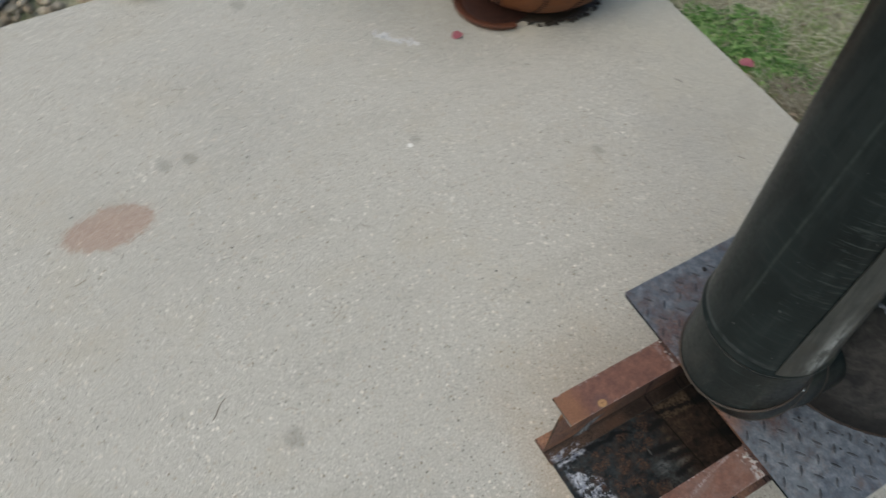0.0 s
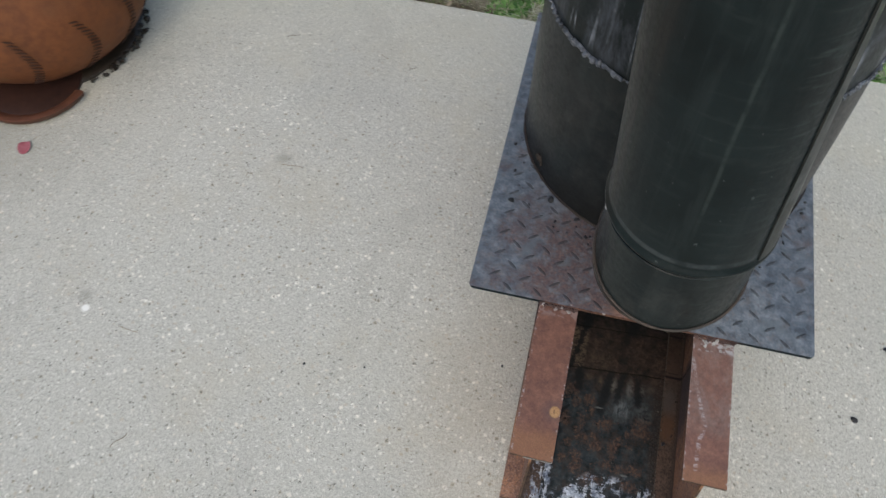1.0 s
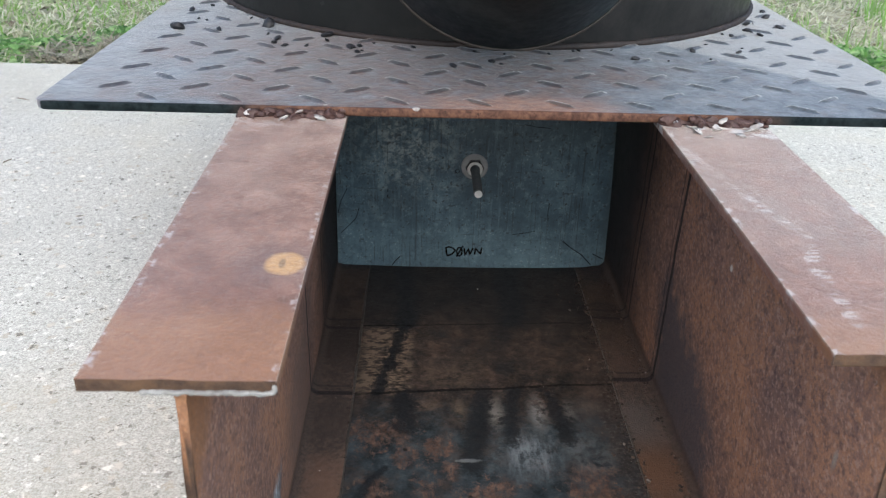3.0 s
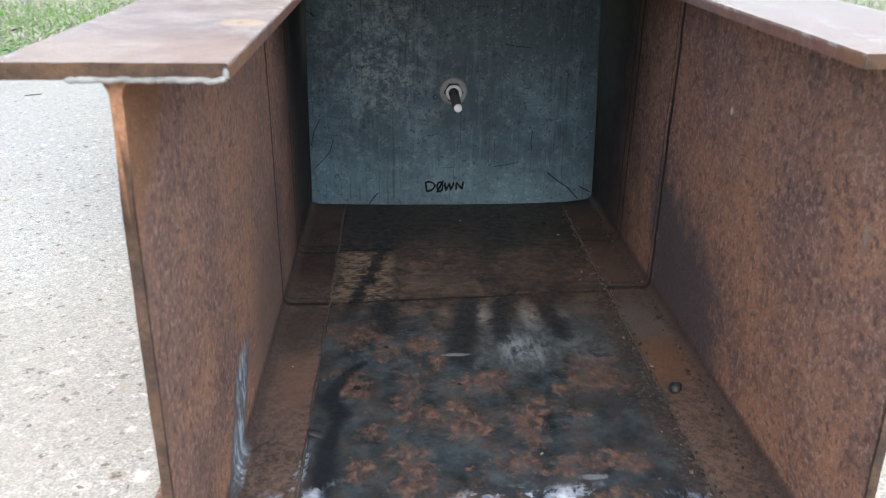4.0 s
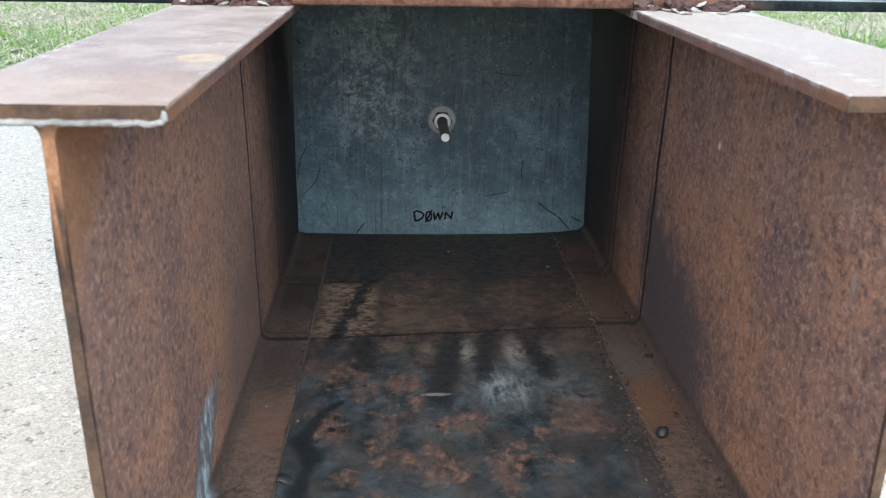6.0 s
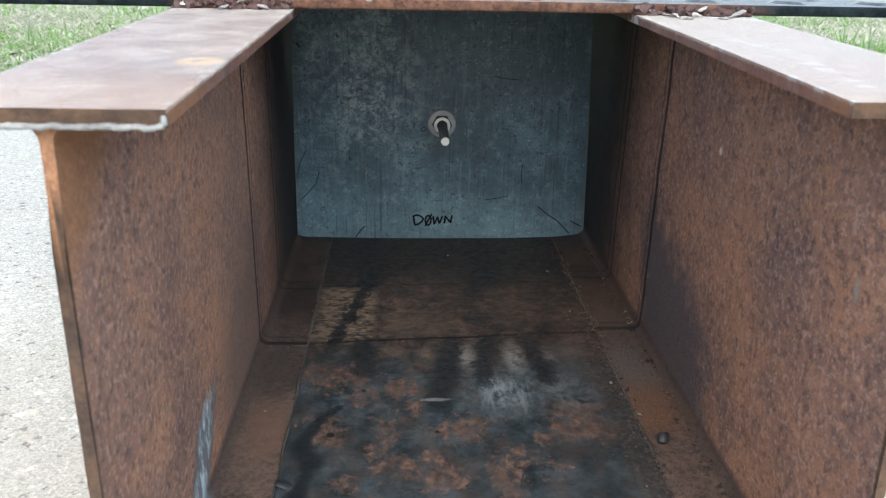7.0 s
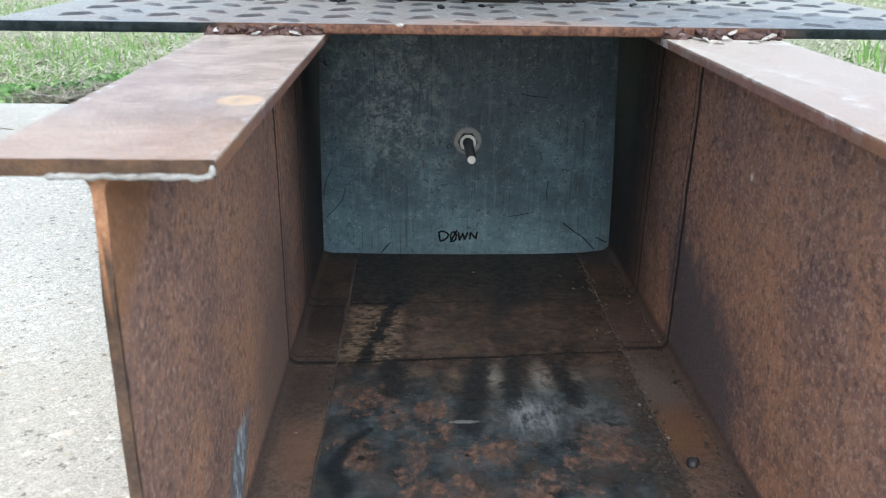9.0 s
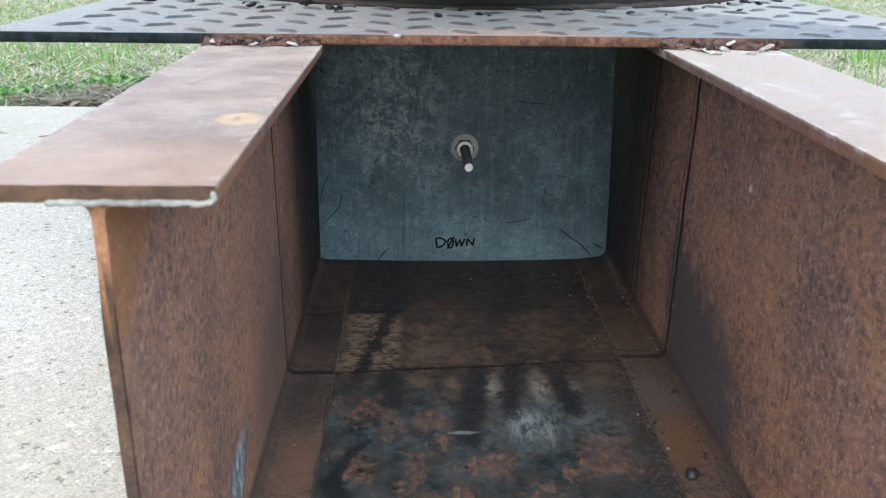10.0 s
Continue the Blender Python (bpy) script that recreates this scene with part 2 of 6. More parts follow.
def paint_mask(k, fine, top):
    """Left-over pale paint near the mouth, brushed on in three places, on what lies low."""
    w = k.noise(16, 5, 0.65)
    b = k.noise(27, 6, 0.74, k.stretch(1.2, 0.9, 1), distort=0.5)
    across = k.noise(1, 4, 0.7, k.stretch(26, 170, 1), distort=0.6)
    along = k.noise(1, 4, 0.7, k.stretch(120, 26, 1), distort=0.6)
    z1 = k.math("MULTIPLY", k.band("x", -0.160, -0.112, 0.006, w, 0.05), k.band("y", 0.004, 0.104, 0.012, w, 0.08))
    z1 = k.math("MAXIMUM", z1, k.stroke(-0.134, 0.105, -0.131, 0.138, 0.005, k.math("MULTIPLY", k.math("SUBTRACT", b, 0.5), 0.04)))
    crown = k.math("ADD", k.xyz("y"), k.math("MULTIPLY", k.math("MAXIMUM", k.math("SUBTRACT", -0.020, k.xyz("x")), 0.0), 0.75))
    crown = k.step(k.math("ADD", crown, k.math("MULTIPLY", k.math("SUBTRACT", w, 0.5), 0.05)), 0.085, 0.106, 1, 0)
    z2 = k.math("MULTIPLY", k.math("MULTIPLY", k.band("x", -0.104, 0.058, 0.010, w, 0.04), k.step(k.xyz("y"), 0.000, 0.020)), crown)
    z3 = k.math("MULTIPLY", k.band("x", 0.080, 0.149, 0.008, w, 0.04), k.band("y", 0.006, 0.088, 0.010, w, 0.06))
    mid = k.math("ADD", k.math("MULTIPLY", b, 0.72), k.math("MULTIPLY", across, 0.28))
    side = k.math("ADD", k.math("MULTIPLY", b, 0.6), k.math("MULTIPLY", along, 0.4))
    paint = k.math("MULTIPLY", z2, k.step(mid, 0.488, 0.530))
    paint = k.math("MAXIMUM", paint, k.math("MULTIPLY", k.math("MAXIMUM", z1, z3), k.step(side, 0.490, 0.530)))
    paint = k.math("MULTIPLY", paint, k.ramp(fine, (0.36, 0.55), (0.6, 1.0)))
    return k.math("MULTIPLY", paint, k.step(k.xyz("z"), top - 0.004, top, 1, 0))


TOPZ, TF, TW = 0.302, 0.0068, 0.0050   # beam height, flange and web thickness


def make_web():
    k = Mat("rusted_beam_steel")
    col, fleck, blot = rust_colours(k, (0.122, 0.072, 0.062), (0.234, 0.133, 0.102), (0.455, 0.243, 0.145), 2.1)
    # orange flecks stand out of a dull violet brown, thickest half way along
    grain = k.noise(230, 4, 0.68, distort=0.3)
    drift = k.math("ADD", k.math("MULTIPLY", k.noise(11, 4, 0.65), 0.5), k.math("MULTIPLY", grain, 0.5))
    warm = k.math("MULTIPLY", k.spot(0.0, 0.19, 0.11, 0.13, 0.10, blot, 0.2, (0.0, 0.9, 0.6)), 0.06)
    orange = k.step(k.math("ADD", drift, warm), 0.515, 0.600)
    col = k.mix(k.math("MULTIPLY", orange, 0.58), col, k.ramp(fleck, (0.38, (0.34, 0.155, 0.080)), (0.62, (0.54, 0.280, 0.148))))
    violet = k.step(k.noise(80, 5, 0.7, k.stretch(1, 1, 1, (3, 7, 2))), 0.50, 0.62)
    col = k.mix(k.math("MULTIPLY", violet, 0.24), col, (0.150, 0.096, 0.096))
    broad = k.step(k.noise(10, 5, 0.7, k.stretch(1, 1, 0.6, (5, 2, 9))), 0.48, 0.64)
    col = k.mix(k.math("MULTIPLY", broad, k.step(k.xyz("x"), -0.01, 0.01, 0.36, 0.68)), col, k.ramp(grain, (0.40, (0.085, 0.058, 0.058)), (0.60, (0.190, 0.122, 0.106))))
    # short flecks, light and dark, a few millimetres long
    light = k.step(k.noise(250, 2, 0.6), 0.54, 0.64)
    col = k.mix(k.math("MULTIPLY", light, 0.60), col, (0.450, 0.285, 0.212))
    dim = k.step(k.noise(190, 3, 0.65, k.stretch(1, 1, 1, (4, 1, 8))), 0.54, 0.64)
    col = k.mix(k.math("MULTIPLY", dim, 0.60), col, (0.074, 0.048, 0.045))
    pale = k.step(k.noise(160, 2, 0.6), 0.70, 0.75)
    col = k.mix(k.math("MULTIPLY", pale, 0.45), col, (0.50, 0.42, 0.37))
    right = k.step(k.xyz("x"), -0.01, 0.01)
    yq = k.math("SUBTRACT", k.xyz("y"), k.math("MULTIPLY", right, 0.030))
    # scale left blue-grey low on the web, before the first line
    w = k.noise(22, 4, 0.65)
    w2 = k.noise(60, 5, 0.75)
    shift = k.math("ADD", k.math("MULTIPLY", k.math("SUBTRACT", w, 0.5), 0.06), k.math("MULTIPLY", k.math("SUBTRACT", w2, 0.5), 0.10))
    zed = k.math("ADD", k.xyz("z"), shift)
    slope = k.math("SUBTRACT", zed, k.math("MULTIPLY", k.math("SUBTRACT", k.xyz("y"), 0.225), 0.35))
    scale = k.math("MULTIPLY", k.band("y", 0.232, 0.41, 0.026, w2, 0.14), k.step(slope, 0.055, 0.105, 1, 0))
    scale = k.math("MULTIPLY", scale, k.step(k.xyz("x"), -0.01, 0.01, 0.45, 1.0))
    col = k.mix(k.math("MULTIPLY", scale, 0.88), col, k.ramp(fleck, (0.40, (0.030, 0.028, 0.034)), (0.62, (0.125, 0.112, 0.122))))
    # the left web is rubbed dull grey-brown before its line
    dull = k.math("MULTIPLY", k.math("MULTIPLY", k.band("y", 0.215, 0.36, 0.03, w, 0.08), k.math("SUBTRACT", 1.0, right)), k.step(zed, 0.02, 0.16, 0.55, 0.25))
    col = k.mix(dull, col, k.ramp(fleck, (0.38, (0.125, 0.082, 0.066)), (0.62, (0.230, 0.156, 0.122))))
    # blue-black, deepening along the part that goes in under the top plate
    rear_dark = k.step(k.math("ADD", yq, k.math("MULTIPLY", k.math("SUBTRACT", w, 0.5), 0.12)), 0.37, 0.56)
    col = k.mix(k.math("MULTIPLY", rear_dark, 0.94), col, k.ramp(w2, (0.38, (0.006, 0.010, 0.014)), (0.62, (0.022, 0.024, 0.029))))
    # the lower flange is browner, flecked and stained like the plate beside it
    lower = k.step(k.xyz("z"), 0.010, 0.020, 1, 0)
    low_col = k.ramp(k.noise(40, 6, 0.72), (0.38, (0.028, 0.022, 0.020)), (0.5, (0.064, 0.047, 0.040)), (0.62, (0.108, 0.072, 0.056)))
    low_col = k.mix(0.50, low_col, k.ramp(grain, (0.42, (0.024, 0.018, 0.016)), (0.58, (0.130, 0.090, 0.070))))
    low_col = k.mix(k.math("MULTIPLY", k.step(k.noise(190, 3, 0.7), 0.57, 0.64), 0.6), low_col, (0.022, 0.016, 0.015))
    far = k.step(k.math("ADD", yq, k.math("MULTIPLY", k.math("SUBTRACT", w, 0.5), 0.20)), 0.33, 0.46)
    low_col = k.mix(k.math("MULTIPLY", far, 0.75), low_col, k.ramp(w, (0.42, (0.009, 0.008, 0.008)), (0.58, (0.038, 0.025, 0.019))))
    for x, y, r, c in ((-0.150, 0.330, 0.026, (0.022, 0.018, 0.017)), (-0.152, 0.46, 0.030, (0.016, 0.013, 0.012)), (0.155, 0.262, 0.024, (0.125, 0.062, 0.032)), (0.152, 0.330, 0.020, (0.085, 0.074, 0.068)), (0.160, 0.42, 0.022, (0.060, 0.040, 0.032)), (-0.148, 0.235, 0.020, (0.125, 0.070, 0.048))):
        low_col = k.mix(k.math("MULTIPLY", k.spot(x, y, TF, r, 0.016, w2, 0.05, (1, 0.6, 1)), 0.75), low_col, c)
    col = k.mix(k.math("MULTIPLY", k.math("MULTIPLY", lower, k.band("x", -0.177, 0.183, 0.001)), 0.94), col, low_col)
    col = k.mix(paint_mask(k, fleck, 0.02), col, k.ramp(k.noise(60, 3), (0.36, (0.20, 0.24, 0.33)), (0.62, (0.60, 0.65, 0.74))))
    # fresh orange in the corner under the flange
    fresh = k.math("SUBTRACT", k.xyz("z"), k.math("MULTIPLY", k.xyz("y"), 0.75))
    fresh = k.math("MULTIPLY", k.step(k.math("ADD", fresh, k.math("MULTIPLY", k.math("SUBTRACT", w2, 0.5), 0.04)), 0.222, 0.250), k.step(k.xyz("y"), 0.05, 0.09, 1, 0))
    col = k.mix(k.math("MULTIPLY", fresh, 0.65), col, k.ramp(fleck, (0.38, (0.22, 0.100, 0.040)), (0.62, (0.34, 0.165, 0.070))))
    # the sawn front ends, rusted orange-brown
    cut = k.math("SUBTRACT", k.xyz("y"), k.math("MULTIPLY", k.xyz("z"), k.step(k.xyz("x"), -0.01, 0.01, 0.0132, 0.0497)))
    cut = k.math("SUBTRACT", cut, k.step(k.xyz("x"), -0.01, 0.01, -0.0140, 0.0030))
    sawn = k.step(cut, 0.0022, 0.0036, 1, 0)
    col = k.mix(k.math("MULTIPLY", sawn, 0.9), col, k.ramp(k.noise(50, 5, 0.75), (0.38, (0.022, 0.015, 0.012)), (0.5, (0.052, 0.033, 0.022)), (0.62, (0.095, 0.056, 0.031))))
    foot = k.math("ADD", k.band("x", -0.1755, -0.1685, 0.0015, w, 0.006), k.band("x", 0.1745, 0.1815, 0.0015, w, 0.006))
    foot = k.math("MULTIPLY", foot, k.step(k.xyz("z"), 0.013, 0.020, 1, 0))
    col = k.mix(k.math("MULTIPLY", foot, 0.6), col, k.ramp(fleck, (0.40, (0.018, 0.012, 0.011)), (0.62, (0.100, 0.072, 0.060))))
    # dark lines scribed across the webs and on over the flanges
    tip = k.math("ADD", yq, k.math("MULTIPLY", k.xyz("z"), 0.030))
    bend = k.math("MULTIPLY", k.math("SUBTRACT", k.noise(14, 4, 0.65), 0.5), 0.012)
    for y, wd, a in ((0.3715, 0.0024, 0.95), (0.3830, 0.0006, 0.6), (0.494, 0.0016, 0.9), (0.511, 0.0012, 0.8)):
        v = k.math("ABSOLUTE", k.math("SUBTRACT", k.math("ADD", tip, bend), y))
        col = k.mix(k.math("MULTIPLY", k.step(v, wd, wd + 0.0014, 1, 0), a), col, (0.008, 0.007, 0.008))
    # pale bluish scrape that slants down to the left fillet, and a drip of old paint on the right web
    u = k.math("SUBTRACT", k.math("SUBTRACT", k.xyz("y"), 0.155), k.math("MULTIPLY", k.math("SUBTRACT", k.xyz("z"), 0.047), 0.80))
    u = k.math("ABSOLUTE", k.math("ADD", u, k.math("MULTIPLY", k.math("SUBTRACT", w2, 0.5), 0.03)))
    inside = k.math("MULTIPLY", k.band("x", -0.1765, -0.1695, 0.001), k.band("z", 0.008, 0.068, 0.006, w2, 0.03))
    col = k.mix(k.math("MULTIPLY", k.math("MULTIPLY", inside, k.step(u, 0.022, 0.034, 1, 0)), 0.8), col, k.ramp(fleck, (0.4, (0.050, 0.060, 0.072)), (0.62, (0.120, 0.135, 0.150))))
    core = k.math("MULTIPLY", k.math("MULTIPLY", inside, k.step(u, 0.008, 0.028, 1, 0)), k.step(k.noise(1, 4, 0.7, k.stretch(60, 90, 40)), 0.42, 0.58, 0.10, 0.95))
    col = k.mix(core, col, (0.54, 0.62, 0.67))
    drip = k.spot(0.1815, 0.0603, 0.1988, 0.0042, 0.0025, w2, 0.006, (1, 1.6, 0.55))
    col = k.mix(k.math("MULTIPLY", drip, 0.6), col, (0.24, 0.27, 0.25))
    chip = k.spot(0.1815, 0.2617, 0.2181, 0.0026, 0.001, w2, 0.003)
    col = k.mix(chip, col, (0.60, 0.55, 0.47))
    h = k.math("ADD", k.math("MULTIPLY", fleck, 0.6), k.math("ADD", k.math("MULTIPLY", blot, 0.3), k.math("MULTIPLY", grain, 0.6)))
    return k.done(col, k.ramp(fleck, (0.35, 0.55), (0.65, 0.8)), 0.0, k.bump(h, 0.8, 0.0022), 0.30)


def make_flange():
    k = Mat("worn_flange_steel")
    col, fleck, blot = rust_colours(k, (0.084, 0.036, 0.027), (0.172, 0.075, 0.051), (0.305, 0.150, 0.102), 1.7)
    w = k.noise(35, 4, 0.6)
    # the cut ends rust orange
    y = k.math("ADD", k.xyz("y"), k.math("MULTIPLY", k.math("SUBTRACT", w, 0.5), 0.05))
    end = k.step(y, 0.03, 0.075, 1, 0)
    col = k.mix(k.math("MULTIPLY", end, 0.6), col, k.ramp(fleck, (0.35, (0.20, 0.085, 0.035)), (0.7, (0.38, 0.19, 0.085))))
    front = k.math("MAXIMUM", k.step(k.xyz("y"), -0.0082, -0.0072, 1, 0), k.math("MULTIPLY", k.step(k.xyz("x"), 0.0, 0.01), k.step(k.xyz("y"), 0.0196, 0.0206, 1, 0)))
    front = k.math("MULTIPLY", front, k.step(k.xyz("z"), 0.3005, 0.3012, 1, 0))
    col = k.mix(k.math("MULTIPLY", front, 0.9), col, k.ramp(k.noise(45, 5, 0.75), (0.36, (0.030, 0.020, 0.017)), (0.5, (0.060, 0.038, 0.030)), (0.64, (0.115, 0.070, 0.050))))
    # a round yellow-brown spot on the left flange
    spot = k.spot(-0.1447, 0.1035, 0.302, 0.0115, 0.002, w, 0.006, (1, 0.85, 1))
    ring = k.spot(-0.1467, 0.1035, 0.302, 0.0035, 0.001, w, 0.004, (1.8, 0.6, 1))
    halo = k.spot(-0.1467, 0.1035, 0.302, 0.024, 0.012, w, 0.02)
    col = k.mix(k.math("MULTIPLY", halo, 0.35), col, (0.075, 0.055, 0.065))
    col = k.mix(k.math("MULTIPLY", spot, 0.9), col, k.ramp(fleck, (0.38, (0.36, 0.19, 0.07)), (0.62, (0.56, 0.34, 0.15))))
    col = k.mix(k.math("MULTIPLY", ring, 0.7), col, (0.14, 0.08, 0.04))
    # bare bright metal: rubbed edges and a wandering scratch down the right flange
    bare = k.math("ADD", k.band("x", -0.2235, -0.2185, 0.0012), k.band("x", -0.1358, -0.1318, 0.0010))
    bare = k.math("ADD", bare, k.math("ADD", k.band("x", 0.1375, 0.1420, 0.0012), k.band("x", 0.2265, 0.231, 0.0010)))
    bare = k.math("MULTIPLY", bare, k.step(k.noise(90, 3, 0.7), 0.52, 0.66, 0.0, 0.6))
    bare = k.math("MULTIPLY", bare, k.step(k.xyz("z"), 0.2995, 0.3012, 0.15, 1.0))
    ragged = k.math("MULTIPLY", k.math("SUBTRACT", k.noise(80, 4, 0.7), 0.5), 0.010)
    scratch = 0.0
    for xa, ya, xb, yb in ((0.1405, 0.310, 0.153, 0.237), (0.153, 0.237, 0.167, 0.1825), (0.167, 0.1825, 0.178, 0.1465), (0.178, 0.1465, 0.166, 0.111), (0.166, 0.111, 0.162, 0.048)):
        scratch = k.math("MAXIMUM", scratch, k.stroke(xa, ya, xb, yb, 0.0052, ragged))
    scratch = k.math("MULTIPLY", scratch, k.step(k.noise(1, 4, 0.75, k.stretch(45, 300, 1)), 0.49, 0.58))
    bare = k.math("MAXIMUM", k.math("MINIMUM", bare, 1.0), k.math("MULTIPLY", scratch, 0.55))
    # paleness of the right flange: its grazing reflection put into the colour
    dust_glare = k.math("MULTIPLY", k.step(k.xyz("x"), 0.0, 0.01), k.step(k.noise(26, 6, 0.75, k.stretch(1, 0.6, 1)), 0.42, 0.62, 0.10, 0.60))
    dust_glare = k.math("MULTIPLY", dust_glare, k.step(k.math("ADD", k.xyz("y"), k.math("MULTIPLY", w, 0.1)), 0.14, 0.24))
    col = k.mix(k.math("MULTIPLY", dust_glare, 0.60), col, (0.32, 0.27, 0.245))
    # grinder dust and slag beside the welds
    slag = k.math("MULTIPLY", k.band("y", 0.338, 0.386, 0.006, w, 0.03), k.step(k.noise(55, 3, 0.6), 0.50, 0.57))
    bare = k.math("MAXIMUM", bare, k.math("MULTIPLY", slag, k.step(k.xyz("x"), -0.01, 0.01, 0.22, 0.75)))
    col = k.mix(bare, col, (0.54, 0.54, 0.55))
    rough = k.mix(bare, k.ramp(fleck, (0.38, 0.33), (0.62, 0.54)), (0.25, 0.25, 0.25))
    return k.done(col, rough, 0.0, k.bump(k.math("ADD", fleck, blot), 0.5, 0.0014), 0.85, k.math("MULTIPLY", k.step(k.xyz("z"), 0.3000, 0.3015), k.math("MINIMUM", 1.0, k.math("ADD", k.step(blot, 0.36, 0.64, 0.55, 0.95), k.step(k.xyz("x"), 0.0, 0.01, 0.0, 0.4)))), (1.0, 0.95, 0.86))


def make_floor_plate():
    k = Mat("scaled_floor_steel")
    w = k.noise(16, 5, 0.65)
    fine = k.noise(120, 4, 0.72)
    rag = k.noise(60, 6, 0.75, distort=0.3)
    wide = k.noise(21, 4, 0.6)
    dark = k.ramp(k.noise(45, 6, 0.75), (0.36, (0.009, 0.012, 0.014)), (0.50, (0.024, 0.031, 0.036)), (0.66, (0.050, 0.062, 0.070)))
    rust = k.ramp(fine, (0.36, (0.048, 0.029, 0.023)), (0.5, (0.094, 0.057, 0.043)), (0.64, (0.140, 0.088, 0.066)))
    # a thin brown bloom over the dark scale
    col = k.mix(k.step(k.noise(34, 7, 0.78), 0.44, 0.64, 0.0, 0.60), dark, (0.052, 0.038, 0.031))
    # islands of rust left between the black scale
    isles = ((-0.105, 0.309, 0.024, 0.016), (-0.050, 0.288, 0.012, 0.010), (-0.001, 0.230, 0.018, 0.015), (0.087, 0.237, 0.019, 0.022), (-0.058, 0.219, 0.010, 0.034), (-0.103, 0.228, 0.010, 0.022),
             (-0.048, 0.182, 0.009, 0.014), (-0.023, 0.167, 0.015, 0.014), (0.036, 0.185, 0.018, 0.013), (0.027, 0.163, 0.010, 0.009), (0.032, 0.146, 0.007, 0.012))
    more = ((-0.025, 0.193, 0.008, 0.008), (-0.059, 0.130, 0.009, 0.014), (-0.094, 0.121, 0.010, 0.010), (-0.060, 0.100, 0.012, 0.012), (0.019, 0.122, 0.020, 0.011), (0.079, 0.124, 0.021, 0.008),
            (-0.086, 0.163, 0.009, 0.006), (0.063, 0.216, 0.009, 0.007), (-0.037, 0.261, 0.007, 0.008), (-0.078, 0.276, 0.010, 0.010), (-0.020, 0.080, 0.022, 0.014), (0.075, 0.080, 0.018, 0.014))
    field = -9.0
    for x, y, rx, ry in isles + more:
        field = k.math("MAXIMUM", field, k.math("SUBTRACT", 1.0, k.reach(x, y, rx * 1.50, ry * 1.45)))
    field = k.math("ADD", field, k.math("ADD", k.math("MULTIPLY", k.math("SUBTRACT", rag, 0.5), 4.2), k.math("ADD", k.math("MULTIPLY", k.math("SUBTRACT", wide, 0.5), 2.2), k.math("MULTIPLY", k.math("SUBTRACT", k.noise(170, 5, 0.8), 0.5), 2.6))))
    patchy = k.math("MULTIPLY", k.step(field, 0.0, 0.55), k.step(fine, 0.30, 0.50, 0.65, 1.0))
    patchy = k.math("MULTIPLY", patchy, k.step(k.noise(95, 6, 0.82, k.stretch(1.6, 0.8, 1), distort=0.4), 0.40, 0.56, 0.12, 1.0))
    col = k.mix(k.math("MULTIPLY", patchy, 0.88), col, rust)
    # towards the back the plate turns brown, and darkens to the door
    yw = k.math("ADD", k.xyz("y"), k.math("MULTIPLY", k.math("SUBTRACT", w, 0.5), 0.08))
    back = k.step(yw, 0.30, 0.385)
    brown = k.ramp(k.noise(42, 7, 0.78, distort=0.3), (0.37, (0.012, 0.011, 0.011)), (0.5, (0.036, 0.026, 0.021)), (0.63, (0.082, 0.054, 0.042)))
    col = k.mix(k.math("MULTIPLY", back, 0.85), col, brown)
    door_dark = k.step(yw, 0.47, 0.54)
    col = k.mix(k.math("MULTIPLY", door_dark, 0.85), col, k.ramp(rag, (0.40, (0.006, 0.007, 0.008)), (0.62, (0.026, 0.024, 0.024))))
    # the worn grey patch, with scratches that run lengthwise through it
    chalk = k.noise(1, 5, 0.72, k.stretch(110, 26, 1))
    grey = k.step(k.math("ADD", k.reach(0.037, 0.279, 0.036, 0.040), k.math("MULTIPLY", k.math("SUBTRACT", rag, 0.5), 2.2)), 0.10, 1.15, 1, 0)
    grey = k.math("MULTIPLY", grey, k.step(k.math("ADD", k.math("MULTIPLY", chalk, 0.45), k.math("MULTIPLY", rag, 0.55)), 0.42, 0.58, 0.10, 1.0))
    col = k.mix(k.math("MULTIPLY", grey, 0.72), col, (0.200, 0.224, 0.245))
    smudge = k.math("MULTIPLY", k.step(k.reach(0.096, 0.285, 0.030, 0.035), 0.3, 1.3, 1, 0), k.step(rag, 0.42, 0.60))
    col = k.mix(k.math("MULTIPLY", smudge, 0.55), col, (0.100, 0.108, 0.112))
    # pale tongues below the first cross line, tan and grey
    for x, y, rx, ry, c in ((0.010, 0.340, 0.012, 0.030, (0.165, 0.155, 0.140)), (0.052, 0.340, 0.012, 0.036, (0.175, 0.178, 0.175)), (0.085, 0.345, 0.010, 0.024, (0.120, 0.112, 0.104)), (-0.026, 0.343, 0.010, 0.024, (0.125, 0.092, 0.066)), (-0.058, 0.352, 0.018, 0.012, (0.110, 0.078, 0.056)), (0.104, 0.350, 0.018, 0.018, (0.085, 0.066, 0.054))):
        tongue = k.step(k.math("ADD", k.reach(x, y, rx, ry), k.math("MULTIPLY", k.math("SUBTRACT", rag, 0.5), 2.0)), 0.10, 1.25, 1, 0)
        col = k.mix(k.math("MULTIPLY", k.math("MULTIPLY", tongue, k.step(rag, 0.40, 0.58, 0.15, 1.0)), 0.72), col, c)
    # the tan worn field between the cross lines, flecked brown
    tan = k.math("MULTIPLY", k.band("x", -0.128, -0.076, 0.010, w, 0.05), k.band("y", 0.372, 0.492, 0.008, w, 0.03))
    flecks = k.step(k.noise(1, 4, 0.7, k.stretch(70, 150, 1)), 0.42, 0.56)
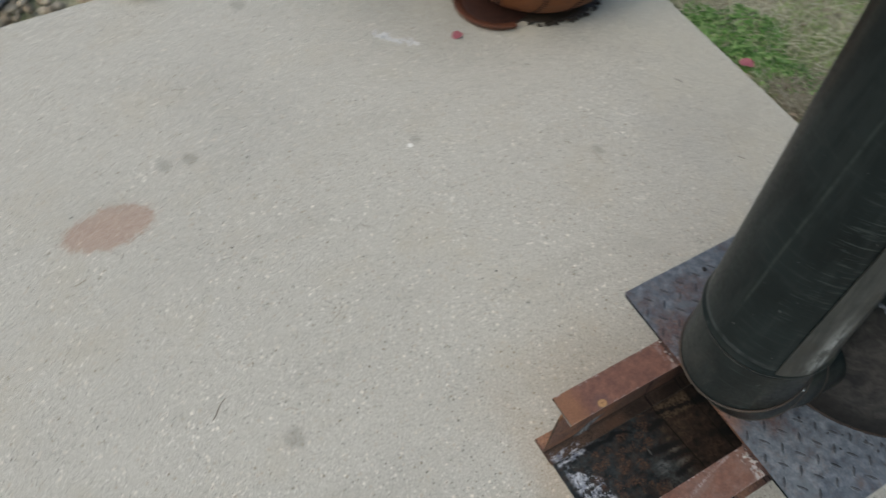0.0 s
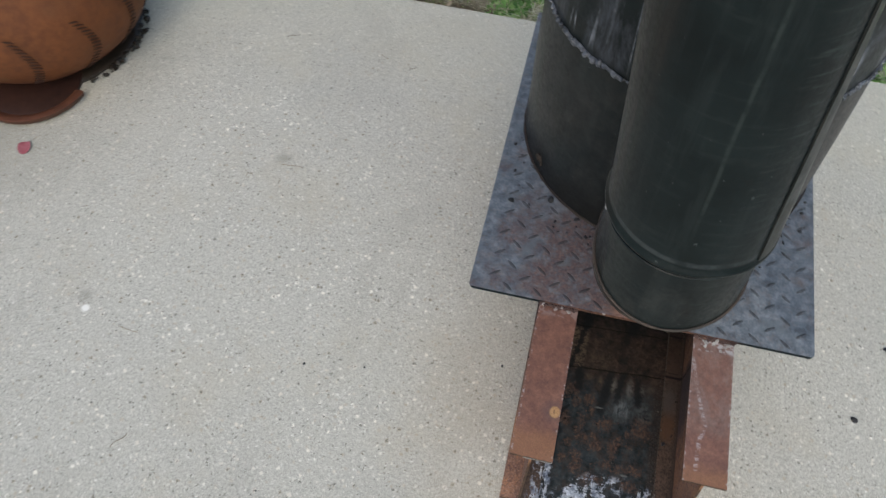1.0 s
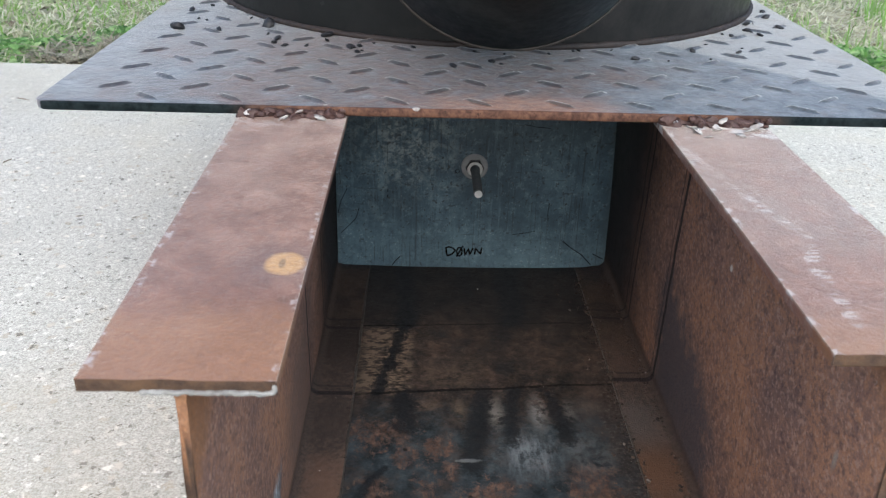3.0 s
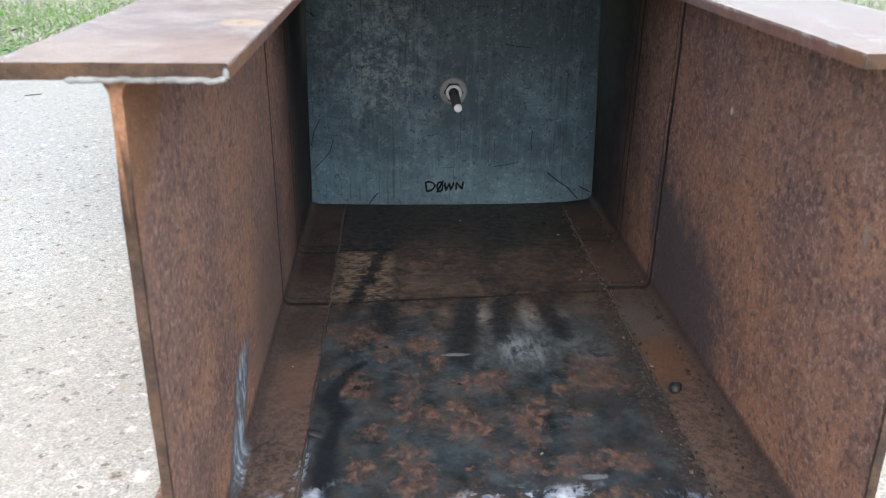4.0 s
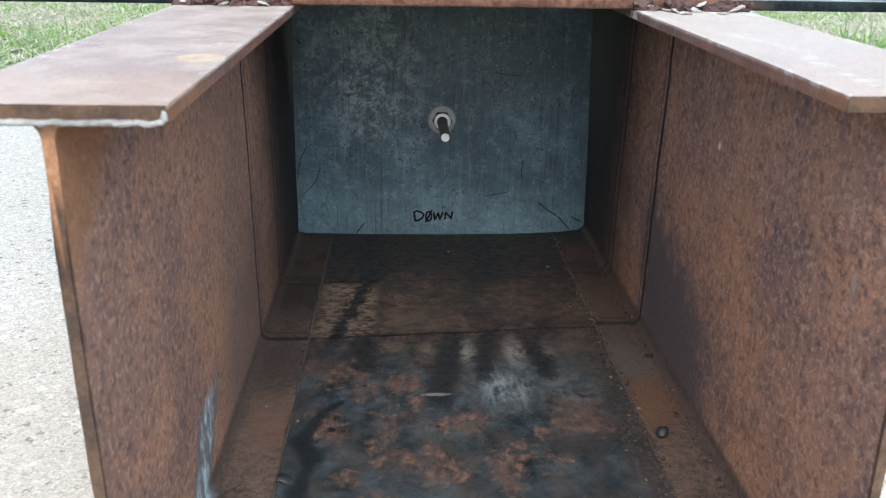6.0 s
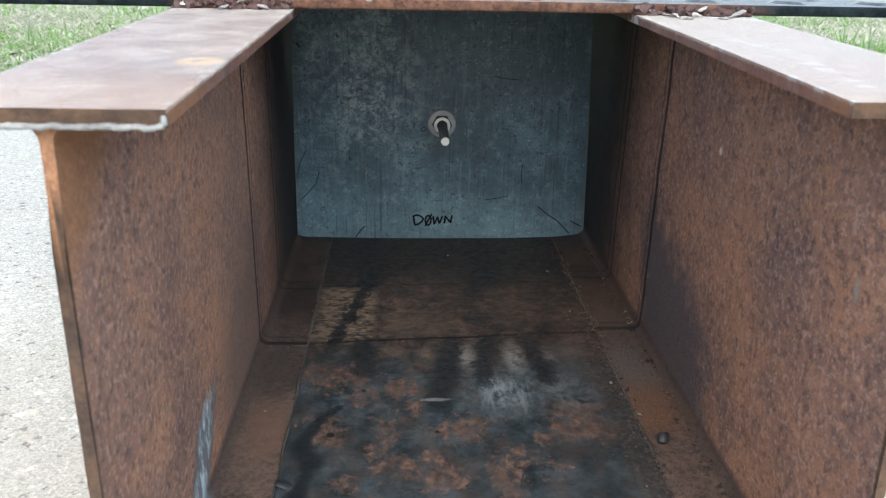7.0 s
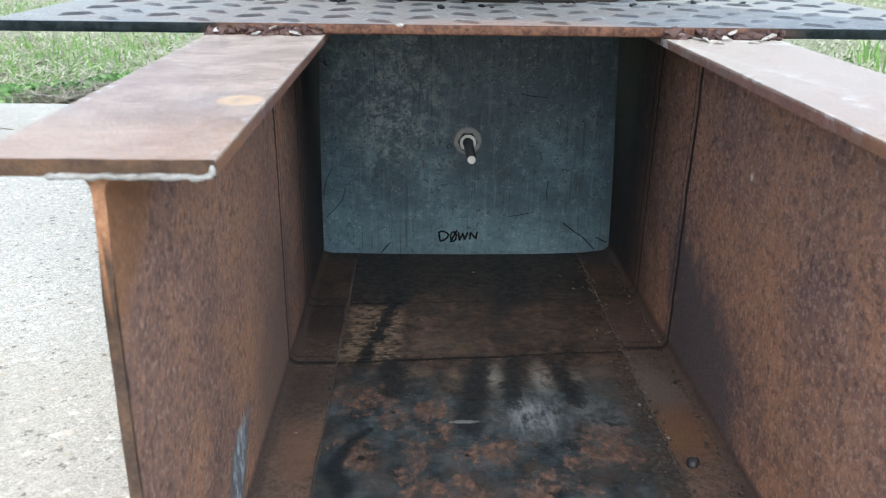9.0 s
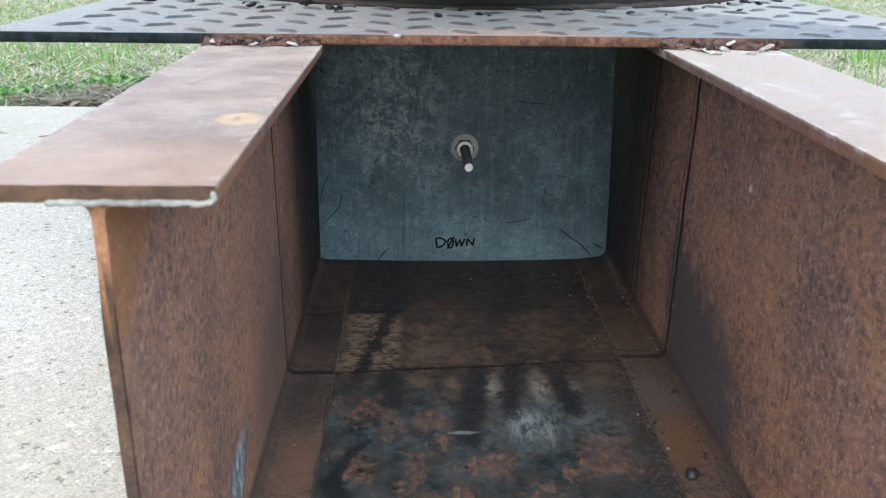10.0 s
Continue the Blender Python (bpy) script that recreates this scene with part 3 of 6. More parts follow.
    col = k.mix(k.math("MULTIPLY", tan, k.math("MULTIPLY", k.math("MULTIPLY", flecks, k.step(rag, 0.38, 0.55, 0.4, 1.0)), 0.80)), col, (0.150, 0.112, 0.080))
    tan2 = k.math("MULTIPLY", k.band("x", -0.060, 0.000, 0.016, w, 0.06), k.band("y", 0.385, 0.430, 0.016, w, 0.06))
    col = k.mix(k.math("MULTIPLY", tan2, k.step(fine, 0.42, 0.60, 0.05, 0.55)), col, (0.100, 0.074, 0.055))
    # black runs from the back, each bent a little
    edge = k.math("MULTIPLY", k.math("SUBTRACT", rag, 0.5), 0.045)
    for xa, ya, xb, yb, wd, amount in ((-0.088, 0.640, -0.080, 0.500, 0.016, 0.85), (-0.083, 0.500, -0.108, 0.375, 0.0085, 0.9), (0.047, 0.640, 0.042, 0.510, 0.019, 0.85), (-0.013, 0.640, -0.010, 0.560, 0.012, 0.5), (0.030, 0.510, 0.020, 0.400, 0.012, 0.5)):
        col = k.mix(k.math("MULTIPLY", k.stroke(xa, ya, xb, yb, wd, edge), amount), col, (0.011, 0.012, 0.014))
    for xa, ya, xb, yb, wd, amount in ((-0.082, 0.368, -0.080, 0.318, 0.017, 0.85), (0.000, 0.376, -0.016, 0.265, 0.013, 0.85), (0.030, 0.374, 0.020, 0.300, 0.010, 0.8), (0.066, 0.374, 0.080, 0.300, 0.011, 0.8), (-0.112, 0.364, -0.114, 0.345, 0.010, 0.5)):
        col = k.mix(k.math("MULTIPLY", k.stroke(xa, ya, xb, yb, wd, edge), amount), col, (0.013, 0.014, 0.016))
    # the curved black burn near the left seam, with its tail
    edge2 = k.math("MULTIPLY", edge, 0.25)
    for xa, ya, xb, yb, wd in ((-0.096, 0.260, -0.110, 0.243, 0.004), (-0.110, 0.243, -0.121, 0.206, 0.008), (-0.121, 0.204, -0.111, 0.186, 0.012), (-0.112, 0.186, -0.117, 0.150, 0.007), (-0.117, 0.148, -0.121, 0.060, 0.011)):
        col = k.mix(k.math("MULTIPLY", k.stroke(xa, ya, xb, yb, wd, edge2), 0.92), col, (0.012, 0.014, 0.017))
    for x, y, r in ((-0.100, 0.222, 0.0035), (-0.078, 0.285, 0.002), (-0.02, 0.225, 0.002)):
        col = k.mix(k.spot(x, y, 0.008, r, 0.001, rag, 0.004), col, (0.014, 0.012, 0.012))
    # grit and bare metal along the right seam
    gritty = k.math("MULTIPLY", k.band("x", 0.117, 0.140, 0.005, w, 0.03), k.band("y", 0.02, 0.41, 0.03, w, 0.06))
    col = k.mix(k.math("MULTIPLY", gritty, 0.55), col, k.ramp(k.noise(230, 5, 0.8), (0.36, (0.012, 0.009, 0.008)), (0.52, (0.040, 0.029, 0.024)), (0.68, (0.13, 0.118, 0.108))))
    # bright short scrapes
    for x, y, a, b in ((-0.020, 0.271, 0.011, 0.0028), (0.062, 0.108, 0.010, 0.0030), (0.040, 0.090, 0.013, 0.0030)):
        nick = k.step(k.math("ADD", k.reach(x, y, a, b), k.math("MULTIPLY", k.math("SUBTRACT", fine, 0.5), 1.6)), 0.6, 1.2, 1, 0)
        col = k.mix(k.math("MULTIPLY", nick, 0.45), col, (0.22, 0.235, 0.24))
    # cross lines drawn dark over the plate, not quite square to it
    for y, run, wd, soft, a in ((0.3795, 0.085, 0.0013, 0.0012, 0.010), (0.5035, 0.050, 0.0007, 0.0012, 0.010)):
        v = k.math("SUBTRACT", k.xyz("y"), k.math("MULTIPLY", k.xyz("x"), run))
        v = k.math("ABSOLUTE", k.math("ADD", k.math("SUBTRACT", v, y), k.math("MULTIPLY", k.math("SUBTRACT", k.noise(20, 5, 0.7), 0.5), a)))
        line = k.math("MULTIPLY", k.step(v, wd, wd + soft, 1, 0), k.step(k.noise(45, 3), 0.36, 0.52, 0.45, 1.0))
        col = k.mix(k.math("MULTIPLY", line, 0.92), col, (0.006, 0.006, 0.006))
    thin = paint_mask(k, fine, 0.02)
    col = k.mix(thin, col, k.ramp(k.noise(60, 3), (0.36, (0.20, 0.24, 0.33)), (0.62, (0.60, 0.65, 0.74))))
    gloss = k.mix(patchy, k.ramp(fine, (0.36, 0.36), (0.64, 0.58)), (0.74, 0.74, 0.74))
    gloss = k.mix(thin, gloss, (0.45, 0.45, 0.45))
    h = k.math("ADD", k.math("MULTIPLY", patchy, 0.5), fine)
    h = k.math("ADD", h, k.math("MULTIPLY", thin, 0.9))
    h = k.math("ADD", h, k.math("MULTIPLY", gritty, k.noise(210, 3, 0.7)))
    return k.done(col, gloss, 0.0, k.bump(h, 0.45, 0.0013), 0.14)


def make_tread():
    k = Mat("tread_plate_steel")
    w = k.noise(9, 5, 0.65)
    fine = k.noise(140, 4, 0.7)
    steel = k.ramp(k.noise(38, 6, 0.75), (0.36, (0.044, 0.058, 0.078)), (0.5, (0.102, 0.124, 0.155)), (0.66, (0.195, 0.220, 0.250)))
    rust = k.ramp(fine, (0.36, (0.046, 0.027, 0.026)), (0.5, (0.092, 0.054, 0.049)), (0.64, (0.155, 0.092, 0.078)))
    # rust is thickest behind the front edge over the feed, thinner to the right
    near = k.spot(-0.09, 0.48, 0.31, 0.20, 0.15, w, 0.35, (0.9, 0.9, 1))
    bias = k.math("SUBTRACT", k.math("MULTIPLY", near, 0.24), k.step(k.xyz("x"), 0.05, 0.25, 0.05, 0.12))
    mask = k.math("MULTIPLY", k.step(k.math("ADD", w, bias), 0.47, 0.64), 0.95)
    mask = k.math("MULTIPLY", mask, k.step(k.noise(60, 5, 0.75), 0.32, 0.60, 0.25, 1.0))
    col = k.mix(mask, steel, rust)
    heat = k.spot(0.006, 0.380, 0.31, 0.048, 0.02, w, 0.07, (0.62, 1.6, 1))
    col = k.mix(k.math("MULTIPLY", heat, 0.65), col, k.ramp(fine, (0.38, (0.16, 0.066, 0.036)), (0.62, (0.34, 0.165, 0.095))))
    film = k.step(k.noise(38, 6, 0.78, k.stretch(1, 1, 1, (1, 4, 0))), 0.50, 0.64)
    col = k.mix(k.math("MULTIPLY", film, 0.40), col, (0.115, 0.085, 0.074))
    blue = k.math("MULTIPLY", k.step(k.noise(13, 3, 0.5, k.stretch(1, 1, 1, (5, 2, 0))), 0.60, 0.70), 0.6)
    col = k.mix(blue, col, (0.10, 0.125, 0.15))
    # the cut front edge: black mill skin outside, rusty over the feed
    lip = k.step(k.xyz("y"), 0.3682, 0.3692, 1, 0)
    rusty = k.band("x", -0.21, 0.22, 0.03, w, 0.1)
    col = k.mix(lip, col, k.mix(rusty, k.ramp(fine, (0.38, (0.004, 0.007, 0.008)), (0.62, (0.016, 0.023, 0.025))), k.ramp(fine, (0.38, (0.055, 0.03, 0.024)), (0.62, (0.15, 0.08, 0.055)))))
    grime = k.math("MULTIPLY", k.step(k.noise(190, 3, 0.75), 0.64, 0.70), k.step(w, 0.42, 0.6))
    col = k.mix(k.math("MULTIPLY", grime, 0.8), col, (0.018, 0.016, 0.016))
    # raised lugs darkened: the shade of their sides put into the colour
    lug_shade = k.math("MULTIPLY", k.step(k.xyz("z"), 0.3107, 0.3116), k.step(fine, 0.38, 0.54, 0.5, 1.0))
    col = k.mix(k.math("MULTIPLY", lug_shade, 0.82), col, (0.014, 0.018, 0.025))
    rough = k.mix(mask, k.ramp(fine, (0.36, 0.42), (0.62, 0.60)), (0.58, 0.58, 0.58))
    return k.done(col, rough, 0.0, k.bump(k.math("ADD", fine, w), 0.55, 0.0018), k.math("SUBTRACT", 0.7, k.math("MULTIPLY", lip, 0.64)), k.math("MULTIPLY", k.math("SUBTRACT", 1.0, lip), 0.9), (1.0, 0.97, 0.92))


def make_pipe(name, streaks=0.0):
    k = Mat(name)
    fine = k.noise(90, 4, 0.7)
    cloud = k.noise(5, 4, 0.6)
    col = k.ramp(cloud, (0.38, (0.0028, 0.0058, 0.0066)), (0.62, (0.0070, 0.0124, 0.0136)))
    dust_glare = k.noise(1, 4, 0.65, k.stretch(30, 30, 3.0))
    col = k.mix(k.math("MULTIPLY", k.step(dust_glare, 0.50, 0.66), 0.3), col, (0.022, 0.029, 0.030))
    wipe = k.noise(1, 3, 0.6, k.stretch(9, 9, 70))
    col = k.mix(k.math("MULTIPLY", k.math("MULTIPLY", k.step(wipe, 0.52, 0.64), k.step(cloud, 0.47, 0.60)), 0.22), col, (0.030, 0.037, 0.037))
    chips = k.step(k.noise(75, 2, 0.5), 0.745, 0.76)
    col = k.mix(k.math("MULTIPLY", chips, 0.3), col, (0.14, 0.16, 0.16))
    if not streaks:
        # a chalky run down the front and a field of short cross scuffs beside the seam
        run = k.math("ABSOLUTE", k.math("ADD", k.math("SUBTRACT", k.xyz("x"), -0.016), k.math("MULTIPLY", k.math("SUBTRACT", k.noise(5, 2), 0.5), 0.010)))
        run = k.math("MULTIPLY", k.step(run, 0.0010, 0.0050, 1, 0), k.math("MULTIPLY", k.step(k.xyz("z"), 0.88, 1.0), k.step(k.xyz("y"), 0.25, 0.24)))
        col = k.mix(k.math("MULTIPLY", k.math("MULTIPLY", run, k.step(k.noise(30, 4, 0.7), 0.36, 0.60, 0.30, 1.0)), 0.5), col, (0.034, 0.046, 0.044))
        scuff = k.math("MULTIPLY", k.step(k.noise(1, 3, 0.65, k.stretch(15, 15, 150), distort=0.35), 0.53, 0.68), k.math("MULTIPLY", k.step(k.math("ADD", k.xyz("x"), k.math("MULTIPLY", k.math("SUBTRACT", k.noise(1, 3, 0.7, k.stretch(4, 4, 60)), 0.5), 0.08)), 0.026, 0.058), k.step(k.noise(3.2, 3, 0.6), 0.40, 0.58, 0.15, 1.0)))
        col = k.mix(k.math("MULTIPLY", scuff, 0.62), col, (0.044, 0.058, 0.056))
        # warm reflection along the pipe's left edge, painted on in brown
        side = k.math("MULTIPLY", k.step(k.math("ADD", k.xyz("x"), k.math("MULTIPLY", k.math("SUBTRACT", cloud, 0.5), 0.04)), -0.148, -0.122, 1, 0), k.step(k.noise(1, 4, 0.7, k.stretch(60, 60, 3)), 0.40, 0.60, 0.3, 1.0))
        col = k.mix(k.math("MULTIPLY", side, 0.35), col, (0.040, 0.031, 0.025))
        # cloudy wipe marks on the elbow
        wipe2 = k.math("MULTIPLY", k.step(k.noise(16, 6, 0.75, k.stretch(1, 1, 0.5), distort=0.8), 0.50, 0.66), k.step(k.xyz("z"), 0.83, 0.845, 1, 0))
        col = k.mix(k.math("MULTIPLY", wipe2, 0.55), col, (0.030, 0.033, 0.032))
        # pale highlight on the pipe's rolled bulge, put into the colour
        bead = k.math("MULTIPLY", k.band("z", 0.845, 0.856, 0.002), k.step(k.noise(22, 3), 0.42, 0.58, 0.2, 1.0))
        col = k.mix(k.math("MULTIPLY", bead, 0.6), col, (0.050, 0.060, 0.064))
    if streaks:
        smear = k.math("MULTIPLY", k.step(k.noise(13, 5, 0.7), 0.48, 0.62), k.step(k.xyz("z"), 0.78, 0.70))
        col = k.mix(k.math("MULTIPLY", smear, 0.5), col, (0.024, 0.026, 0.027))
        veil = k.math("MULTIPLY", k.step(k.noise(1, 6, 0.75, k.stretch(13, 13, 4.5), distort=0.5), 0.46, 0.66), k.step(k.xyz("z"), 0.76, 0.84))
        col = k.mix(k.math("MULTIPLY", veil, 0.75), col, (0.062, 0.070, 0.088))
        # long thin runs of dried water above the weld ring
        drip = k.noise(1, 3, 0.5, k.stretch(9, 9, 0.7), distort=0.12)
        line = k.step(k.math("ABSOLUTE", k.math("SUBTRACT", drip, 0.54)), 0.004, 0.018, 1, 0)
        line = k.math("MULTIPLY", k.math("MULTIPLY", line, k.step(k.xyz("z"), 0.80, 0.85)), k.step(k.noise(7, 4, 0.7), 0.42, 0.60, 0.05, 1.0))
        col = k.mix(k.math("MULTIPLY", line, 0.92), col, (0.22, 0.238, 0.275))
        burn = k.step(k.math("ADD", k.xyz("z"), k.math("MULTIPLY", k.math("SUBTRACT", cloud, 0.5), 0.2)), 0.72, 0.82, 1, 0)
        burn = k.math("MULTIPLY", burn, k.step(k.math("ADD", k.xyz("x"), k.math("MULTIPLY", k.math("SUBTRACT", cloud, 0.5), 0.5)), -0.16, 0.20, 0.25, 1.0))
        col = k.mix(k.math("MULTIPLY", burn, 0.75), col, k.ramp(k.noise(17, 6, 0.75, distort=0.5), (0.38, (0.018, 0.018, 0.020)), (0.52, (0.052, 0.049, 0.048)), (0.66, (0.092, 0.083, 0.078))))
        foot = k.step(k.math("ADD", k.xyz("z"), k.math("MULTIPLY", k.math("SUBTRACT", k.noise(9, 4, 0.7), 0.5), 0.16)), 0.36, 0.44, 1, 0)
        col = k.mix(k.math("MULTIPLY", foot, 0.7), col, (0.010, 0.010, 0.010))
    return k.done(col, k.ramp(fine, (0.38, 0.34), (0.62, 0.46)), 0.0, k.bump(k.math("ADD", fine, cloud), 0.14, 0.0012), 0.20)


def make_seam():
    k = Mat("rubbed_grey_seam")
    streak = k.noise(1, 4, 0.7, k.stretch(90, 90, 3.5))
    cloud = k.noise(14, 5, 0.7)
    col = k.ramp(streak, (0.36, (0.020, 0.024, 0.024)), (0.5, (0.033, 0.037, 0.036)), (0.66, (0.052, 0.055, 0.052)))
    col = k.mix(k.math("MULTIPLY", k.step(cloud, 0.52, 0.66), 0.35), col, (0.044, 0.036, 0.029))
    # rubbed to bare metal low down, in upright scrapes
    scrape = k.math("ADD", k.math("MULTIPLY", k.noise(1, 5, 0.75, k.stretch(70, 70, 16)), 0.5), k.math("MULTIPLY", cloud, 0.5))
    bare = k.spot(0.152, 0.296, 0.905, 0.055, 0.05, cloud, 0.08, (1, 2.4, 0.55))
    col = k.mix(k.math("MULTIPLY", bare, k.step(scrape, 0.45, 0.56)), col, (0.34, 0.36, 0.355))
    return k.done(col, k.ramp(cloud, (0.38, 0.40), (0.62, 0.58)), 0.0, k.bump(streak, 0.15, 0.001), 0.35)


def make_door():
    k = Mat("slate_grey_plate")
    cloud = k.noise(9, 5, 0.65)
    fine = k.noise(170, 4, 0.75)
    col = k.ramp(cloud, (0.38, (0.028, 0.056, 0.079)), (0.5, (0.048, 0.090, 0.121)), (0.62, (0.081, 0.140, 0.179)))
    # dusty pale bloom high on the left half, with dark pits in it
    w = k.noise(20, 4, 0.7)
    bloom = k.spot(-0.085, 0.64, 0.215, 0.07, 0.05, w, 0.14, (1.1, 0.2, 0.8))
    col = k.mix(k.math("MULTIPLY", k.math("MULTIPLY", bloom, k.step(k.noise(85, 7, 0.85, distort=0.5), 0.47, 0.58)), 0.85), col, (0.260, 0.310, 0.318))
    dim = k.spot(0.055, 0.64, 0.225, 0.07, 0.05, w, 0.14, (0.8, 0.2, 1.2))
    col = k.mix(k.math("MULTIPLY", dim, 0.80), col, (0.042, 0.074, 0.096))
    brushed = k.noise(1, 3, 0.7, k.stretch(160, 1, 14))
    col = k.mix(k.math("MULTIPLY", k.step(brushed, 0.54, 0.66), 0.14), col, (0.206, 0.300, 0.357))
    worn = k.noise(75, 6, 0.78)
    col = k.mix(k.math("MULTIPLY", k.step(worn, 0.53, 0.64), 0.34), col, (0.189, 0.270, 0.315))
    col = k.mix(k.math("MULTIPLY", k.step(worn, 0.48, 0.36), 0.55), col, (0.022, 0.042, 0.058))
    scr = k.noise(1, 2, 0.6, k.stretch(14, 1, 300))
    col = k.mix(k.math("MULTIPLY", k.math("MULTIPLY", k.step(scr, 0.66, 0.70), k.step(cloud, 0.45, 0.55)), 0.7), col, (0.017, 0.028, 0.036))
    pits = k.step(k.noise(220, 3, 0.65), 0.60, 0.64)
    col = k.mix(k.math("MULTIPLY", pits, 0.8), col, (0.015, 0.020, 0.023))
    # soot creeps in from the rim, and the foot stays paler
    rim = k.math("MAXIMUM", k.step(k.math("ADD", k.xyz("x"), k.math("MULTIPLY", k.math("SUBTRACT", w, 0.5), 0.03)), -0.172, -0.160, 1, 0), k.step(k.math("ADD", k.xyz("x"), k.math("MULTIPLY", k.math("SUBTRACT", w, 0.5), 0.03)), 0.160, 0.172))
    col = k.mix(k.math("MULTIPLY", rim, 0.45), col, (0.026, 0.040, 0.047))
    foot = k.step(k.math("ADD", k.xyz("z"), k.math("MULTIPLY", k.math("SUBTRACT", w, 0.5), 0.08)), 0.03, 0.10, 1, 0)
    col = k.mix(k.math("MULTIPLY", foot, k.step(fine, 0.36, 0.6, 0.10, 0.32)), col, (0.129, 0.198, 0.236))
    speck = k.step(k.noise(310, 3, 0.7), 0.60, 0.66)
    col = k.mix(k.math("MULTIPLY", k.math("MULTIPLY", speck, k.step(cloud, 0.42, 0.6)), 0.6), col, (0.258, 0.340, 0.367))
    # pin-point wear, fine upright hairlines and soot specks
    hair = k.noise(1, 2, 0.6, k.stretch(420, 1, 9))
    col = k.mix(k.math("MULTIPLY", k.math("MULTIPLY", k.step(hair, 0.60, 0.66), k.step(w, 0.44, 0.58)), 0.55), col, (0.012, 0.017, 0.021))
    glint = k.step(k.noise(480, 2, 0.6), 0.66, 0.72)
    col = k.mix(k.math("MULTIPLY", k.math("MULTIPLY", glint, k.step(worn, 0.44, 0.60)), 0.75), col, (0.26, 0.32, 0.34))
    sootspot = k.math("MULTIPLY", k.step(k.noise(130, 4, 0.75), 0.60, 0.66), k.step(k.xyz("z"), 0.10, 0.22, 0.35, 1.0))
    col = k.mix(k.math("MULTIPLY", sootspot, 0.7), col, (0.016, 0.021, 0.025))
    return k.done(col, k.ramp(fine, (0.3, 0.45), (0.7, 0.62)), 0.0, k.bump(fine, 0.2, 0.0008), 0.5)


def make_metal(name, col, rough, grain=120, metal=1.0):
    k = Mat(name)
    n = k.noise(grain, 3)
    dark = tuple(c * 0.7 for c in col)
    return k.done(k.ramp(n, (0.3, dark), (0.7, col)), k.ramp(n, (0.3, rough), (0.7, rough + 0.15)), metal, k.bump(n, 0.15, 0.0005))


def make_plain(name, a, b, rough=0.7, grain=60, bump=0.3, dist=0.001, spec=0.4):
    k = Mat(name)
    n = k.noise(grain, 4, 0.65)
    m = k.noise(grain * 0.1, 3)
    col = k.mix(0.5, k.ramp(n, (0.3, a), (0.7, b)), k.ramp(m, (0.3, a), (0.7, b)))
    return k.done(col, rough, 0, k.bump(n, bump, dist), spec)


def make_terracotta():
    k = Mat("terracotta")
    n = k.noise(40, 4, 0.65)
    m = k.noise(5, 4, 0.6)
    col = k.ramp(m, (0.35, (0.090, 0.028, 0.008)), (0.55, (0.150, 0.047, 0.012)), (0.7, (0.116, 0.041, 0.013)))
    col = k.mix(0.35, col, k.ramp(n, (0.36, (0.078, 0.026, 0.010)), (0.64, (0.165, 0.060, 0.019))))
    moss = k.math("MULTIPLY", k.step(k.noise(11, 4), 0.55, 0.68), k.step(k.xyz("z"), 0.10, 0.22, 1, 0))
    col = k.mix(k.math("MULTIPLY", moss, 0.5), col, (0.12, 0.07, 0.035))
    return k.done(col, 0.72, 0, k.bump(n, 0.25, 0.0015), 0.4)


def make_island(name, stops, rough=0.6, spec=0.35, thin=0.0, haze=0.25):
    """Colour by piece, for blades, pebbles and leaves."""
    k = Mat(name)
    g = k.t.nodes.new("ShaderNodeNewGeometry")
    col = k.ramp(g.outputs["Random Per Island"], *stops)
    n = k.noise(45, 2)
    col = k.mix(haze, col, k.ramp(n, (0.3, (0.05, 0.05, 0.03)), (0.7, (0.4, 0.38, 0.25))))
    if thin:
        tr = k.t.nodes.new("ShaderNodeBsdfTranslucent")
        k.put(tr.inputs[0], col)
        mx = k.t.nodes.new("ShaderNodeMixShader")
        mx.inputs[0].default_value = thin
        k.t.links.new(k.b.outputs[0], mx.inputs[1])
        k.t.links.new(tr.outputs[0], mx.inputs[2])
        k.t.links.new(mx.outputs[0], k.out.inputs[0])
    return k.done(col, rough, 0, None, spec)


def make_soil():
    k = Mat("lawn_soil")
    n = k.noise(30, 5, 0.7)
    m = k.noise(1.6, 4, 0.6)
    straw = k.noise(1, 4, 0.7, k.stretch(160, 30, 1))
    col = k.ramp(n, (0.36, (0.19, 0.18, 0.135)), (0.64, (0.50, 0.48, 0.37)))
    col = k.mix(k.step(straw, 0.46, 0.62), col, (0.44, 0.42, 0.32))
    col = k.mix(k.math("MULTIPLY", k.step(m, 0.45, 0.60), 0.6), col, (0.14, 0.20, 0.075))
    return k.done(col, 0.95, 0, k.bump(k.math("ADD", n, straw), 0.8, 0.01), 0.2)


CONCRETE = make_concrete()
WEB = make_web()
FLANGE = make_flange()
FLOOR_STEEL = make_floor_plate()
TREAD = make_tread()
PIPE = make_pipe("black_stovepipe_paint")
DRUM = make_pipe("sooty_black_drum", 0.34)
DOOR = make_door()
# nut coloured near black to give the shaded gap behind its face
NUT = make_metal("gap_shade_nut_metal", (0.035, 0.036, 0.038), 0.40, metal=0.4)
WASHER = make_metal("dull_washer_metal", (0.30, 0.31, 0.32), 0.45, metal=0.5)
STEEL = make_metal("threaded_rod_steel", (0.16, 0.18, 0.19), 0.35, metal=0.6)
ZINC = make_metal("zinc_bolt_metal", (0.74, 0.75, 0.74), 0.32, metal=0.5)
BEAD = make_plain("rusty_weld_bead", (0.026, 0.015, 0.015), (0.105, 0.058, 0.050), 0.55, 160, 0.8, 0.002)
